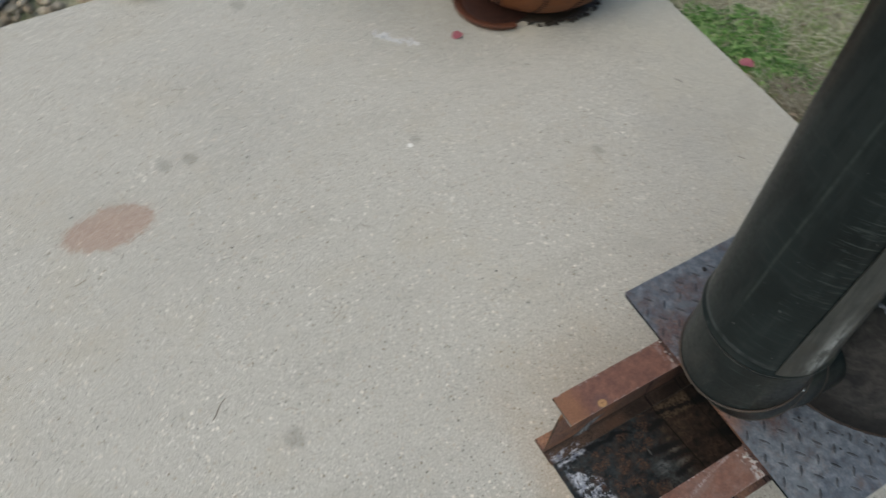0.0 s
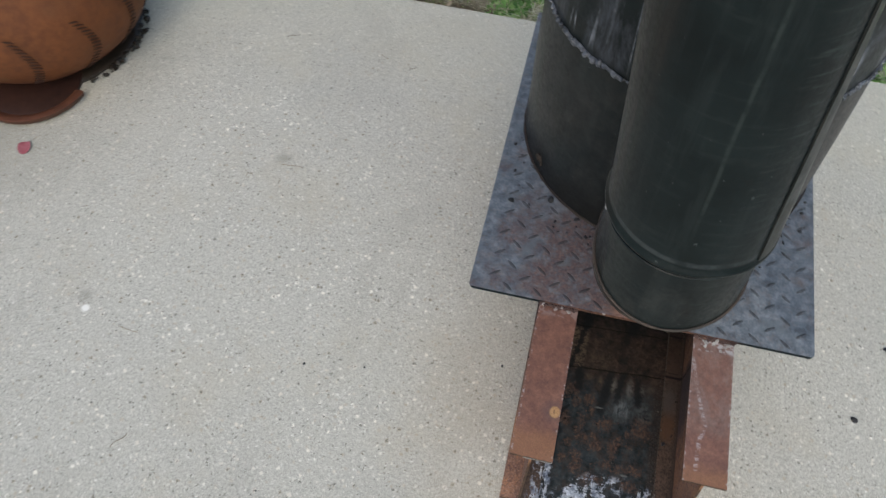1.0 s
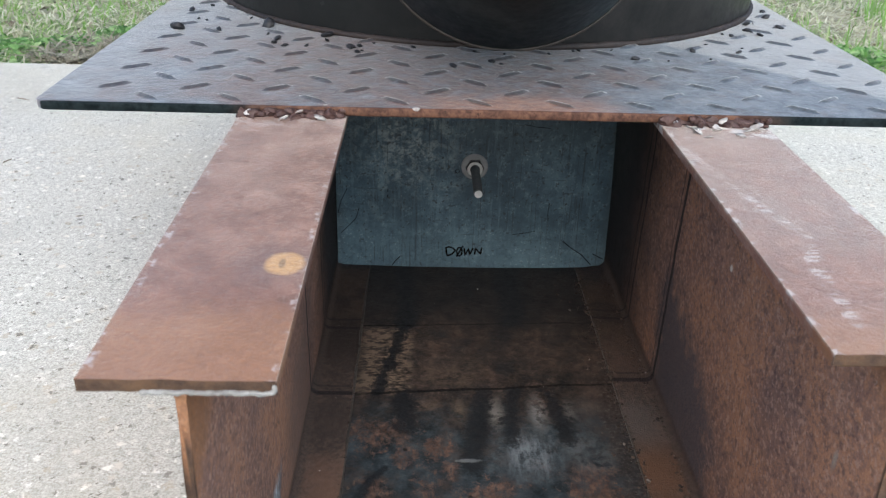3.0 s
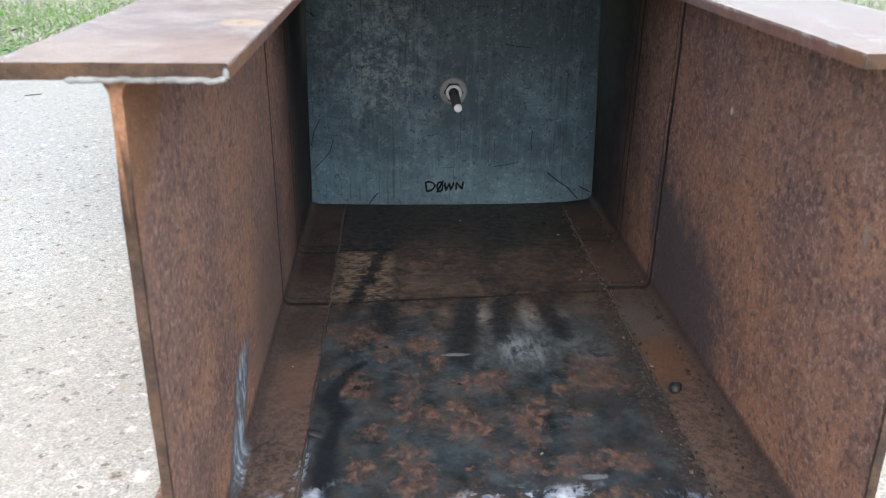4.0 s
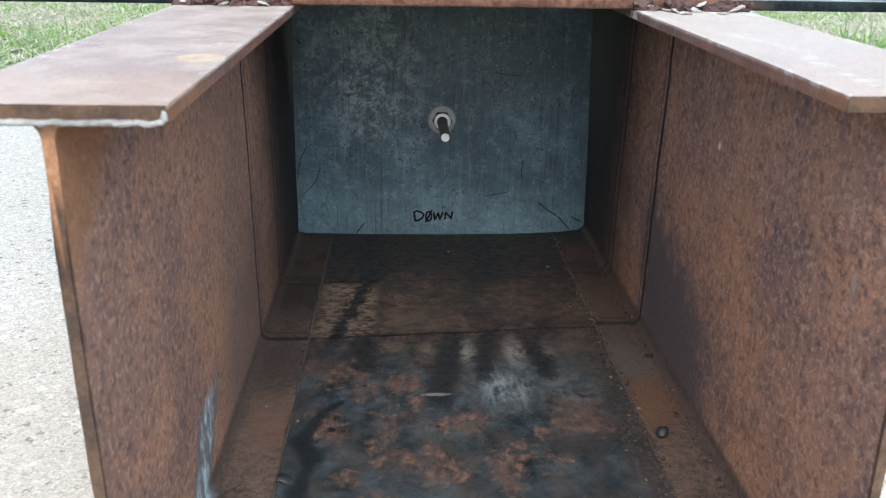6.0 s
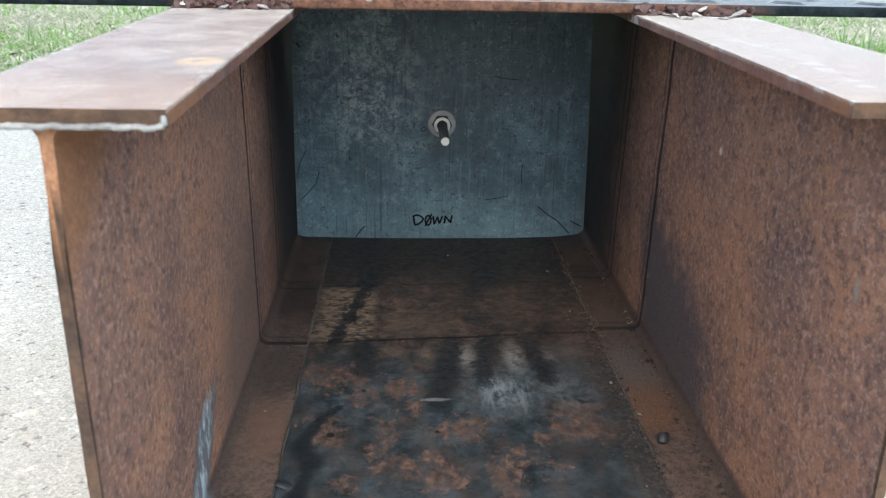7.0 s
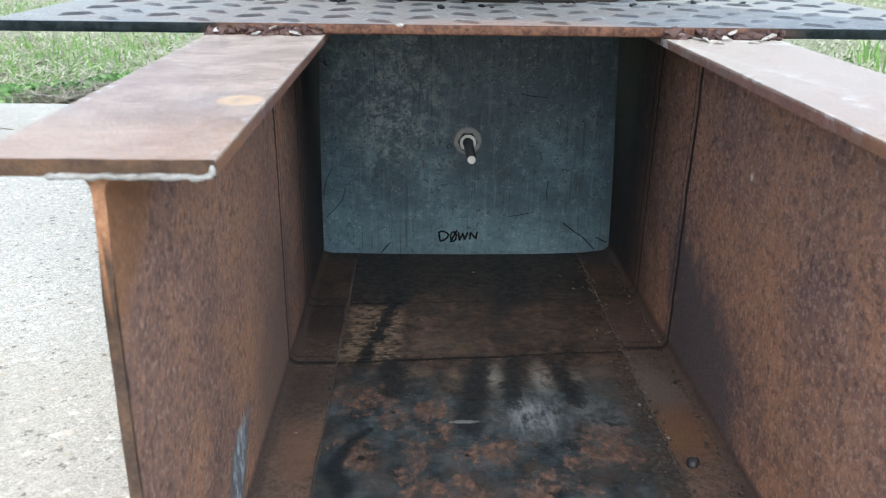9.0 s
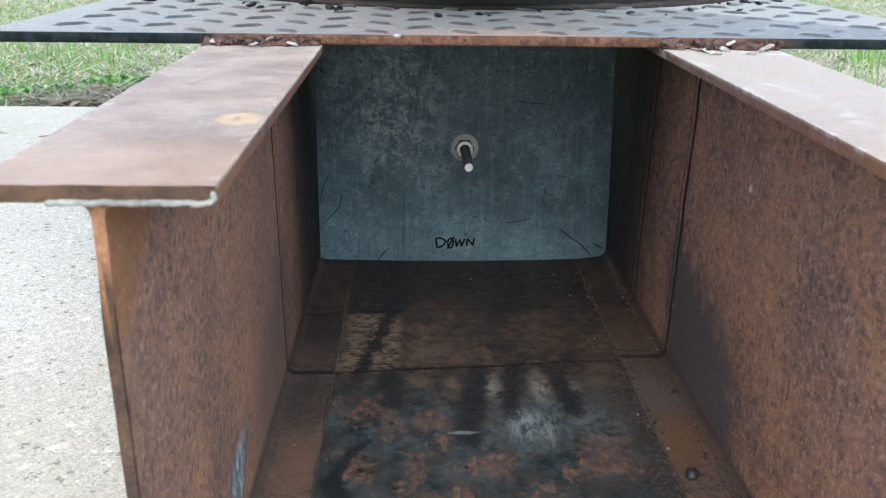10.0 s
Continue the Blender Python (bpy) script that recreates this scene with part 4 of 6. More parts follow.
SEAM_GREY = make_plain("worn_grey_seam", (0.016, 0.013, 0.012), (0.085, 0.074, 0.066), 0.7, 160, 0.8, 0.002)
SPATTER = make_plain("pale_weld_spatter", (0.22, 0.20, 0.19), (0.58, 0.56, 0.54), 0.45, 260)
SCALE_BEAD = make_plain("blue_grey_weld_bead", (0.006, 0.008, 0.011), (0.19, 0.21, 0.25), 0.38, 190)
INK = make_plain("black_marker_ink", (0.003, 0.003, 0.0035), (0.006, 0.006, 0.007), 0.8, 100, 0.05, spec=0.08)
TERRA = make_terracotta()
WET = make_plain("wet_black_dirt", (0.012, 0.010, 0.008), (0.045, 0.034, 0.024), 0.3, 60, 0.6, 0.004)
SOIL = make_soil()
CHALK = make_plain("dried_white_splash", (0.50, 0.51, 0.50), (0.68, 0.69, 0.69), 0.85, 220)
PETAL = make_plain("faded_pink_petal", (0.26, 0.060, 0.080), (0.44, 0.17, 0.20), 0.6, 60)
CRUMB = make_plain("black_char_crumb", (0.010, 0.010, 0.012), (0.034, 0.036, 0.042), 0.5, 90)
SLATE = make_plain("blue_grey_slate", (0.13, 0.145, 0.17), (0.25, 0.265, 0.29), 0.75, 18, 0.5, 0.006)
GRASS = make_island("green_grass", ((0.0, (0.16, 0.34, 0.060)), (0.45, (0.30, 0.54, 0.120)), (0.8, (0.24, 0.42, 0.11)), (1.0, (0.60, 0.66, 0.40))), thin=0.5, haze=0.08)
STRAW = make_island("dry_grass", ((0.0, (0.36, 0.35, 0.23)), (0.5, (0.66, 0.65, 0.49)), (1.0, (0.82, 0.81, 0.69))), 0.75, thin=0.45, haze=0.05)
WEED = make_island("weed_leaf_green", ((0.0, (0.07, 0.19, 0.045)), (0.6, (0.24, 0.48, 0.14)), (1.0, (0.50, 0.70, 0.33))), 0.5, thin=0.5, haze=0.1)
LITTER = make_island("brown_leaf_litter", ((0.0, (0.12, 0.092, 0.07)), (0.5, (0.26, 0.205, 0.155)), (1.0, (0.46, 0.385, 0.30))), 0.8, thin=0.25)
PEBBLE = make_island("tan_pebble", ((0.0, (0.20, 0.16, 0.12)), (0.5, (0.42, 0.34, 0.25)), (1.0, (0.58, 0.52, 0.43))), 0.75)


# ---------- mesh helpers ----------
def finish(name, bm, mats, smooth=None):
    me = bpy.data.meshes.new(name)
    bmesh.ops.recalc_face_normals(bm, faces=bm.faces)
    bm.to_mesh(me)
    bm.free()
    for m in mats if isinstance(mats, (list, tuple)) else [mats]:
        me.materials.append(m)
    if smooth is not None:
        me.shade_smooth()
        if smooth < 180:
            me.set_sharp_from_angle(angle=radians(smooth))
    return me


def part(name, bm, material, parent=None, label="", smooth=35):
    """One mesh object, in world space, under a thing or a part."""
    ob = new(name, finish(name, bm, material, smooth))
    if parent is not None:
        ob.parent = parent
        chain = Matrix.Identity(4)
        p = parent
        while p is not None:
            chain = p.matrix_basis @ chain if p.parent is None else p.matrix_parent_inverse @ p.matrix_basis @ chain
            p = p.parent
        ob.matrix_parent_inverse = chain.inverted()
    if label:
        ob["label"] = label
    return ob


def thing(name, at, label, category, group="", kind=""):
    ob = new(name)
    ob.empty_display_size = 0.1
    ob.matrix_basis = Matrix.Translation(at)
    return tagged(ob, label, category, group, kind)


def add_box(bm, lo, hi, bevel=0.0, seg=1):
    lo, hi = Vector(lo), Vector(hi)
    r = bmesh.ops.create_cube(bm, size=1.0, matrix=Matrix.LocRotScale((lo + hi) / 2, None, hi - lo))
    if bevel:
        edges = {e for v in r["verts"] for e in v.link_edges}
        bmesh.ops.bevel(bm, geom=list(edges), offset=bevel, segments=seg, affect="EDGES", profile=0.5)


def add_lathe(bm, profile, centre, n=64, axis=None, wave=None):
    """Turn (radius, height) pairs round an upright axis, or round axis (a 3x3 turn)."""
    rows = []
    for i, (r, z) in enumerate(profile):
        row = []
        if r < 1e-6:
            row = [bm.verts.new((0, 0, z))] * n
        else:
            for k in range(n):
                a = 2 * math.pi * k / n
                rr = r + (wave(a, z) if wave else 0)
                row.append(bm.verts.new((rr * math.cos(a), rr * math.sin(a), z)))
        rows.append(row)
    for a, b in zip(rows, rows[1:]):
        for k in range(n):
            q = []
            for v in (a[k], a[(k + 1) % n], b[(k + 1) % n], b[k]):
                if v not in q:
                    q.append(v)
            if len(q) > 2:
                bm.faces.new(q)
    m = Matrix.Translation(centre) @ (axis.to_4x4() if axis else Matrix.Identity(4))
    for v in {v for row in rows for v in row}:
        v.co = m @ v.co


def add_tube(bm, points, radius, n=8, lump=0.0, seed=0.0):
    """A bead or wire along points."""
    rings = []
    for i, p in enumerate(points):
        a, b = points[max(i - 1, 0)], points[min(i + 1, len(points) - 1)]
        d = (Vector(b) - Vector(a)).normalized()
        u = d.orthogonal().normalized()
        if abs(d.z) < 0.9:
            u = d.cross(Vector((0, 0, 1))).normalized()
        w = d.cross(u)
        r = radius * (1 + lump * noise.noise((i * 0.9 + seed, seed, 0.3)) + lump * 0.7 * noise.noise((i * 0.37 + seed * 3.0, 1.7, seed)))
        if i in (0, len(points) - 1):
            r *= 0.45
        rings.append([bm.verts.new(Vector(p) + r * (math.cos(t) * u + math.sin(t) * w)) for t in (2 * math.pi * k / n for k in range(n))])
    for a, b in zip(rings, rings[1:]):
        for k in range(n):
            bm.faces.new((a[k], a[(k + 1) % n], b[(k + 1) % n], b[k]))
    bm.faces.new(rings[0][::-1])
    bm.faces.new(rings[-1])


def add_ribbon(bm, points, width, normal):
    """A flat stroke along points, facing normal."""
    nrm = Vector(normal)
    prev = None
    for i, p in enumerate(points):
        d = Vector(points[min(i + 1, len(points) - 1)]) - Vector(points[max(i - 1, 0)])
        s = d.cross(nrm).normalized() * width * (0.5 + 0.16 * noise.noise((i * 1.3, p[0] * 90, p[2] * 70)))
        pair = (bm.verts.new(Vector(p) + s), bm.verts.new(Vector(p) - s))
        if prev:
            bm.faces.new((prev[0], pair[0], pair[1], prev[1]))
        prev = pair


def add_lump(bm, at, size, seed, rough=0.25, sub=1, flat=1.0):
    r = bmesh.ops.create_icosphere(bm, subdivisions=sub, radius=1.0)
    s = Vector(size) if hasattr(size, "__len__") else Vector((size, size, size))
    turn = Euler((seed * 1.7 % 0.5, seed * 2.3 % 0.5, seed * 5.1 % 6.28)).to_matrix()
    for v in r["verts"]:
        k = 1 + rough * noise.noise(v.co * 1.4 + Vector((seed * 7.7, seed * 3.1, seed)))
        v.co = turn @ Vector((v.co.x * s.x, v.co.y * s.y, v.co.z * s.z * flat)) * k + Vector(at)


# ---------- ground, patio ----------
EDGE = lambda x: 1.700 - 0.006 * x   # the patio's far edge
bm = bmesh.new()
R = 400.0
ticks = [-R, -80, -20, -8, -5, -4, -3, -2, -1, 0, 1, 2, 3, 4, 5, 8, 20, 80, R]
grid = [[bm.verts.new((x, y, -0.052 + (0.012 * noise.noise((x * 0.9, y * 0.9, 0)) if abs(x) < 9 and abs(y) < 9 else 0))) for x in ticks] for y in ticks]
for r0, r1 in zip(grid, grid[1:]):
    for i in range(len(ticks) - 1):
        bm.faces.new((r0[i], r0[i + 1], r1[i + 1], r1[i]))
ground = part("ground", bm, SOIL, None, smooth=180)
tagged(ground, "tan soil of a thin lawn, partly covered by grass", "ground", kind="structure")

bm = bmesh.new()
LEFT, RIGHT, NEAR = -2.745, 3.1, -4.2
corner = [(LEFT, NEAR), (RIGHT, NEAR), (RIGHT, 1.0), (RIGHT, EDGE(RIGHT)), (LEFT, EDGE(LEFT)), (LEFT, 1.0)]
FALL = lambda y: -0.036 * max(0.0, y - 1.0)   # the slab falls gently to the lawn
low = [bm.verts.new((x, y, -0.11)) for x, y in corner]
top = [bm.verts.new((x, y, FALL(y))) for x, y in corner]
bm.faces.new((top[0], top[1], top[2], top[5]))
bm.faces.new((top[5], top[2], top[3], top[4]))
bm.faces.new(low[::-1])
for i in range(6):
    bm.faces.new((low[i], low[(i + 1) % 6], top[(i + 1) % 6], top[i]))
bmesh.ops.bevel(bm, geom=[e for e in bm.edges if all(v.co.z > -0.06 for v in e.verts) and any(abs(n.normal.z) < 0.5 for n in e.link_faces)], offset=0.012, segments=3, affect="EDGES", profile=0.5)
patio = part("patio", bm, CONCRETE, None, smooth=40)
tagged(patio, "weathered exposed-aggregate concrete patio slab with stains", "patio", kind="structure")


# ---------- the stove ----------
stove = thing("rocket_stove", (0.0, 0.7, 0.0), "home-made stove of rusty beams, tread plate and black pipes", "stove")


def beam(xc, y0, y1, half, seed, rake=0.0):
    """A rolled wide-flange beam lying along y, with a torch-cut front end."""
    pts = []
    n = 14

    def run(a, b, k):
        for i in range(k):
            t = i / k
            pts.append((a[0] + (b[0] - a[0]) * t, a[1] + (b[1] - a[1]) * t))

    def arc(cx, cz, r, a0, a1, k=4):
        for i in range(k):
            a = radians(a0 + (a1 - a0) * i / k)
            pts.append((cx + r * math.cos(a), cz + r * math.sin(a)))

    h, t, f = half, TW / 2, 0.007
    z1 = TOPZ
    run((-h, 0), (h, 0), n)
    run((h, 0), (h, TF), 1)
    run((h, TF), (t + f, TF), 6)
    arc(t + f, TF + f, f, 270, 180)
    run((t, TF + f), (t, z1 - TF - f), 26)
    arc(t + f, z1 - TF - f, f, 180, 90)
    run((t + f, z1 - TF), (h, z1 - TF), 6)
    run((h, z1 - TF), (h, z1), 1)
    run((h, z1), (-h, z1), n)
    run((-h, z1), (-h, z1 - TF), 1)
    run((-h, z1 - TF), (-t - f, z1 - TF), 6)
    arc(-t - f, z1 - TF - f, f, 90, 0)
    run((-t, z1 - TF - f), (-t, TF + f), 26)
    arc(-t - f, TF + f, f, 0, -90)
    run((-t - f, TF), (-h, TF), 6)
    run((-h, TF), (-h, 0), 1)
    bm = bmesh.new()
    ys = [0, 0.004, 0.02, 0.08, 0.2, 0.37, 0.64, 1.0, y1 - y0]
    rows = []
    for j, dy in enumerate(ys):
        row = []
        for x, z in pts:
            jag = 0.0
            if j == 0:
                jag = 0.0008 * noise.noise((x * 160 + seed, z * 60, seed)) + 0.0008
                if z1 - 0.06 < z < z1 - TF - 0.002 and abs(x) < 0.008:
                    jag += 0.004 * (z - (z1 - 0.06)) / 0.05 + 0.002 * noise.noise((seed, z * 260, 1))
            wob = 0.0005 * noise.noise((x * 20, dy * 9 + seed, z * 20))
            row.append(bm.verts.new((xc + x + wob, y0 + dy + jag + (rake * z / z1 * max(0.0, 1 - dy / 0.3)), z + (wob if z > 0.01 else 0))))
        rows.append(row)
    m = len(pts)
    for a, b in zip(rows, rows[1:]):
        for i in range(m):
            bm.faces.new((a[i], a[(i + 1) % m], b[(i + 1) % m], b[i]))
    bm.faces.new(rows[0][::-1])
    bm.faces.new(rows[-1])
    bm.normal_update()
    for fc in bm.faces:
        c = fc.calc_center_median()
        if c.z > z1 - TF * 0.9 and len(fc.verts) == 4:
            fc.material_index = 1
    return bm


B_END = 1.32
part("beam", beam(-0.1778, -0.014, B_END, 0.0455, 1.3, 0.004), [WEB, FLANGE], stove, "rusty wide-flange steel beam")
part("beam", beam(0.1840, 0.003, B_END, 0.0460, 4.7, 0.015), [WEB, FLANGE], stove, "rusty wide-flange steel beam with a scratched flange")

SLAG = make_plain("grey_cutting_slag", (0.10, 0.092, 0.086), (0.36, 0.36, 0.345), 0.6, 170, 0.8, 0.002)
bm = bmesh.new()
pts = [(-0.195 + 0.0615 * i / 60, -0.0095 + 0.0009 * noise.noise((i * 0.33, 1, 1)), TOPZ - TF + 0.0002 + 0.0009 * noise.noise((i * 0.21, 4, 2))) for i in range(61)]
pts += [(-0.1332, -0.0090, TOPZ - TF + 0.0012 * i) for i in range(1, 5)]
add_tube(bm, pts, 0.00125, 7, 0.3, 2.0)
part("cutting_slag", bm, SLAG, stove, "grey slag along the cut flange edge", 60)

# floor plate between the bottom flanges
bm = bmesh.new()
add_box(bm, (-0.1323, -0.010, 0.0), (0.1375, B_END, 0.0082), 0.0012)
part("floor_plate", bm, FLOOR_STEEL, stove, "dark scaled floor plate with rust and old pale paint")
bm = bmesh.new()
for x, sd in ((-0.1328, 2.0), (0.1378, 9.0)):
    pts = [(x + 0.0012 * noise.noise((i * 0.35, sd, 0)), 0.02 + i * 0.012, 0.0074) for i in range(52)]
    add_tube(bm, pts, 0.0010, 6, 0.8, sd)
part("floor_seam", bm, SEAM_GREY, stove, "thin worn grey seam bead", 60)

# tread plate on the beams
DX, DY, DR = 0.019, 0.962, 0.379   # the drum that stands on it
P0, P1, PX0, PX1, PZ = 0.367, 1.36, -0.397, 0.408, TOPZ
PT = 0.0085
bm = bmesh.new()
add_box(bm, (PX0, P0, PZ + 0.0004), (PX1, P1, PZ + PT))
bmesh.ops.bevel(bm, geom=[e for e in bm.edges if abs(e.verts[0].co.z - e.verts[1].co.z) > 0.004], offset=0.013, segments=4, affect="EDGES", profile=0.5)
bmesh.ops.bevel(bm, geom=[e for e in bm.edges if abs(e.verts[0].co.z - e.verts[1].co.z) < 0.001], offset=0.0016, segments=2, affect="EDGES", profile=0.5)


def add_lug(bm, x, y, turn):
    length, wide, high = 0.0180, 0.0056, 0.0022
    c, s = math.cos(turn), math.sin(turn)
    rim, crest = [], []
    for k in range(10):
        a = 2 * math.pi * k / 10
        u = length * math.copysign(abs(math.cos(a)) ** 1.25, math.cos(a))
        v = wide * math.sin(a)
        rim.append(bm.verts.new((x + u * c - v * s, y + u * s + v * c, PZ + PT - 0.0003)))
        crest.append(bm.verts.new((x + 0.60 * u * c - 0.26 * v * s, y + 0.60 * u * s + 0.26 * v * c, PZ + PT + high)))
    for k in range(10):
        bm.faces.new((rim[k], rim[(k + 1) % 10], crest[(k + 1) % 10], crest[k]))
    bm.faces.new(crest)


rows_n = int((P1 - P0) / 0.031)
for j in range(rows_n):
    y = P0 + 0.020 + j * 0.031
    for i in range(13):
        x = PX0 + 0.018 + i * 0.072 + (0.036 if j % 2 else 0)
        if PX0 + 0.018 < x < PX1 - 0.015 and not ((x - DX) ** 2 + (y - DY) ** 2 < 0.33 ** 2):
            add_lug(bm, x, y, radians(38 if j % 2 else -40))
plate = part("tread_plate", bm, TREAD, stove, "blue-grey steel tread plate with raised lugs and rust", 50)

# weld beads where the plate meets the flanges
for x0, x1, sd in ((-0.224, -0.134, 1.0), (0.140, 0.232, 5.0)):
    bm = bmesh.new()
    lr = random.Random(int(sd * 7))
    pts = [(x0 + (x1 - x0) * i / 36, P0 - 0.0005 + 0.0030 * noise.noise((i * 0.7, sd, 0)), PZ + 0.0012 + 0.0022 * noise.noise((i * 0.45, sd, 5))) for i in range(37)]
    add_tube(bm, pts, 0.0036, 8, 0.9, sd)
    for i in range(34):
        u = (i + 0.8 * lr.random()) / 34
        q = 0.0022 + 0.0042 * lr.random() ** 1.6
        add_lump(bm, (x0 + (x1 - x0) * u, P0 - 0.0005 - 0.0045 * lr.random(), PZ + 0.0006 + 0.0055 * lr.random() ** 1.5), (q * 1.3, q * 0.8, q * 0.7), i * 1.7 + sd, 0.8, 2)
    bead = part("weld_bead", bm, BEAD, plate, "lumpy rusty weld bead", 60)
    rnd = random.Random(int(sd * 10))
    for i in range(4):
        bm = bmesh.new()
        big = rnd.random() ** 1.5
        low = i % 2
        add_lump(bm, (x0 + (x1 - x0) * (i + 0.1 + 0.8 * rnd.random()) / 4, P0 - 0.006 - (0.006 if low else 0.0) + 0.003 * rnd.random(), PZ + (0.0008 if low else 0.0035) + 0.0025 * rnd.random()), (0.0026 + 0.0034 * big, 0.0028 + 0.0020 * big, 0.0009 + 0.0006 * big), i + sd, 0.45, 3)
        part("weld_spatter", bm, SPATTER, bead, "", 180)
rnd = random.Random(77)
for i in range(9):
    bm = bmesh.new()
    add_lump(bm, (0.160 + 0.050 * rnd.random(), 0.331 + 0.028 * rnd.random(), PZ + 0.0006), (0.003 + 0.005 * rnd.random(), 0.0025 + 0.0025 * rnd.random(), 0.0007), i * 1.3, 0.5, 2)
    part("weld_spatter", bm, SPATTER, plate, "", 180)
for x, y, s in ((-0.073, 0.369, 0.0042), (-0.150, 0.374, 0.003), (0.03, 0.373, 0.002)):
    bm = bmesh.new()
    add_lump(bm, (x, y, PZ + PT - 0.001), (s, s * 0.8, s * 0.45), x * 50 + 9, 0.3, 2)
    part("weld_spatter", bm, SPATTER, plate, "", 180)

# the big upright drum
DZ0, DZ1 = PZ + PT, 1.75
bm = bmesh.new()
prof = [(DR - 0.006, DZ0), (DR, DZ0 + 0.003), (DR, 0.55), (DR - 0.004, 0.78), (DR - 0.004, 0.81), (DR - 0.006, 1.2), (DR - 0.006, DZ1), (DR - 0.012, DZ1), (DR - 0.012, DZ1 - 0.02), (0.0, DZ1 - 0.02)]
add_lathe(bm, prof, (DX, DY, 0), 96, None, lambda a, z: 0.0012 * noise.noise((math.cos(a) * 2, math.sin(a) * 2, z * 2)))
drum = part("drum", bm, DRUM, stove, "wide sooty black steel pipe", 35)
bm = bmesh.new()
ring = [(DX + (DR - 0.003) * math.cos(a), DY + (DR - 0.003) * math.sin(a), 0.797 + 0.007 * noise.noise((math.cos(a) * 9, math.sin(a) * 9, 3))) for a in (2 * math.pi * i / 240 for i in range(241))]
add_tube(bm, ring, 0.0036, 6, 1.3, 3.0)
rnd = random.Random(31)
for i in range(170):
    a = 2 * math.pi * (i + 0.6 * rnd.random()) / 170
    q = 0.0032 + 0.0052 * rnd.random() ** 1.5
    add_lump(bm, (DX + DR * math.cos(a), DY + DR * math.sin(a), 0.797 + 0.007 * noise.noise((math.cos(a) * 9, math.sin(a) * 9, 3)) + 0.003 * (rnd.random() - 0.5)), (q, q, q), i * 0.9, 0.5, 2)
part("weld_ring", bm, SCALE_BEAD, drum, "blue-grey weld bead round the drum", 60)
bm = bmesh.new()
ring = [(DX + (DR + 0.001) * math.cos(a), DY + (DR + 0.001) * math.sin(a), DZ0 + 0.002) for a in (2 * math.pi * i / 200 for i in range(201))]
add_tube(bm, ring, 0.0040, 6, 0.5, 8.0)
part("weld_ring", bm, make_plain("sooty_weld_bead", (0.010, 0.009, 0.009), (0.045, 0.030, 0.024), 0.6, 140, 0.8, 0.002), drum, "rusty weld bead at the drum's foot", 60)
bm = bmesh.new()
rnd = random.Random(5)
for i in range(60):
    a = radians(195 + 150 * rnd.random())
    rr = DR + 0.012 + 0.07 * rnd.random() ** 1.6
    s = 0.0015 + 0.0035 * rnd.random() ** 2
    if PX0 + 0.01 < DX + rr * math.cos(a) < PX1 - 0.01:
        add_lump(bm, (DX + rr * math.cos(a), DY + rr * math.sin(a), PZ + PT + s * 0.4), (s * 1.5, s, s * 0.6), i * 0.7, 0.5, 1)
for x, y, s in ((-0.345, 0.640, 0.008), (-0.247, 0.664, 0.008), (-0.175, 0.620, 0.006), (-0.145, 0.572, 0.005)):
    add_lump(bm, (x, y, PZ + PT + s * 0.35), (s * 1.2, s, s * 0.55), x * 31, 0.5, 2)
crumbs = part("char_grit", bm, CRUMB, plate, "scattered black char crumbs", 60)
crumbs["kind"] = "stuff"

RUSTY = make_plain("rusty_lug", (0.010, 0.008, 0.007), (0.038, 0.026, 0.021), 0.7, 120, 0.8, 0.002)
bm = bmesh.new()
add_lump(bm, (-0.2965, 0.7520, 0.366), (0.010, 0.009, 0.010), 2.4, 0.6, 3)
add_lump(bm, (-0.291, 0.745, 0.356), (0.006, 0.006, 0.012), 5.4, 0.6, 2)
part("lug", bm, RUSTY, drum, "small rusty lug near the drum's foot", 60)

# stovepipe: a four-piece elbow out of the drum's foot, with a long pipe above
SX, SY, SR = -0.001, 0.323, 0.1485
UZ = 0.821   # the upper pipe's lower end
EY, EZ, RHO = 0.582, 0.738, 0.259   # the bend's centre and radius
elbow = new("elbow")
elbow.empty_display_size = 0.1
elbow.matrix_basis = Matrix.Identity(4)
elbow.parent = stove
elbow.matrix_parent_inverse = stove.matrix_basis.inverted()
elbow["label"] = "black four-piece sheet-metal stovepipe elbow"


def joint(deg, r, n=72):
    """A slanting joint between two pieces of the elbow."""
    t, ring = radians(deg), []
    for k in range(n):
        p = 2 * math.pi * k / n
        d = (RHO + r * math.cos(p)) / math.cos(radians(15))
        ring.append((SX + 0.016 * deg / 90 + r * math.sin(p), EY - d * math.cos(t), EZ - d * math.sin(t)))
    return ring


def level(z, r, n=72):
    return [(SX + r * math.sin(2 * math.pi * k / n), EY - RHO - r * math.cos(2 * math.pi * k / n), z) for k in range(n)]


def mouth(y, r, n=72):
    return [(SX + 0.016 + r * math.sin(2 * math.pi * k / n), y, EZ - RHO - r * math.cos(2 * math.pi * k / n)) for k in range(n)]


def sleeve(bm, rings):
    rows = [[bm.verts.new(p) for p in ring] for ring in rings]
    for a, b in zip(rows, rows[1:]):
        for k in range(len(a)):
            bm.faces.new((a[k], a[(k + 1) % len(a)], b[(k + 1) % len(b)], b[k]))


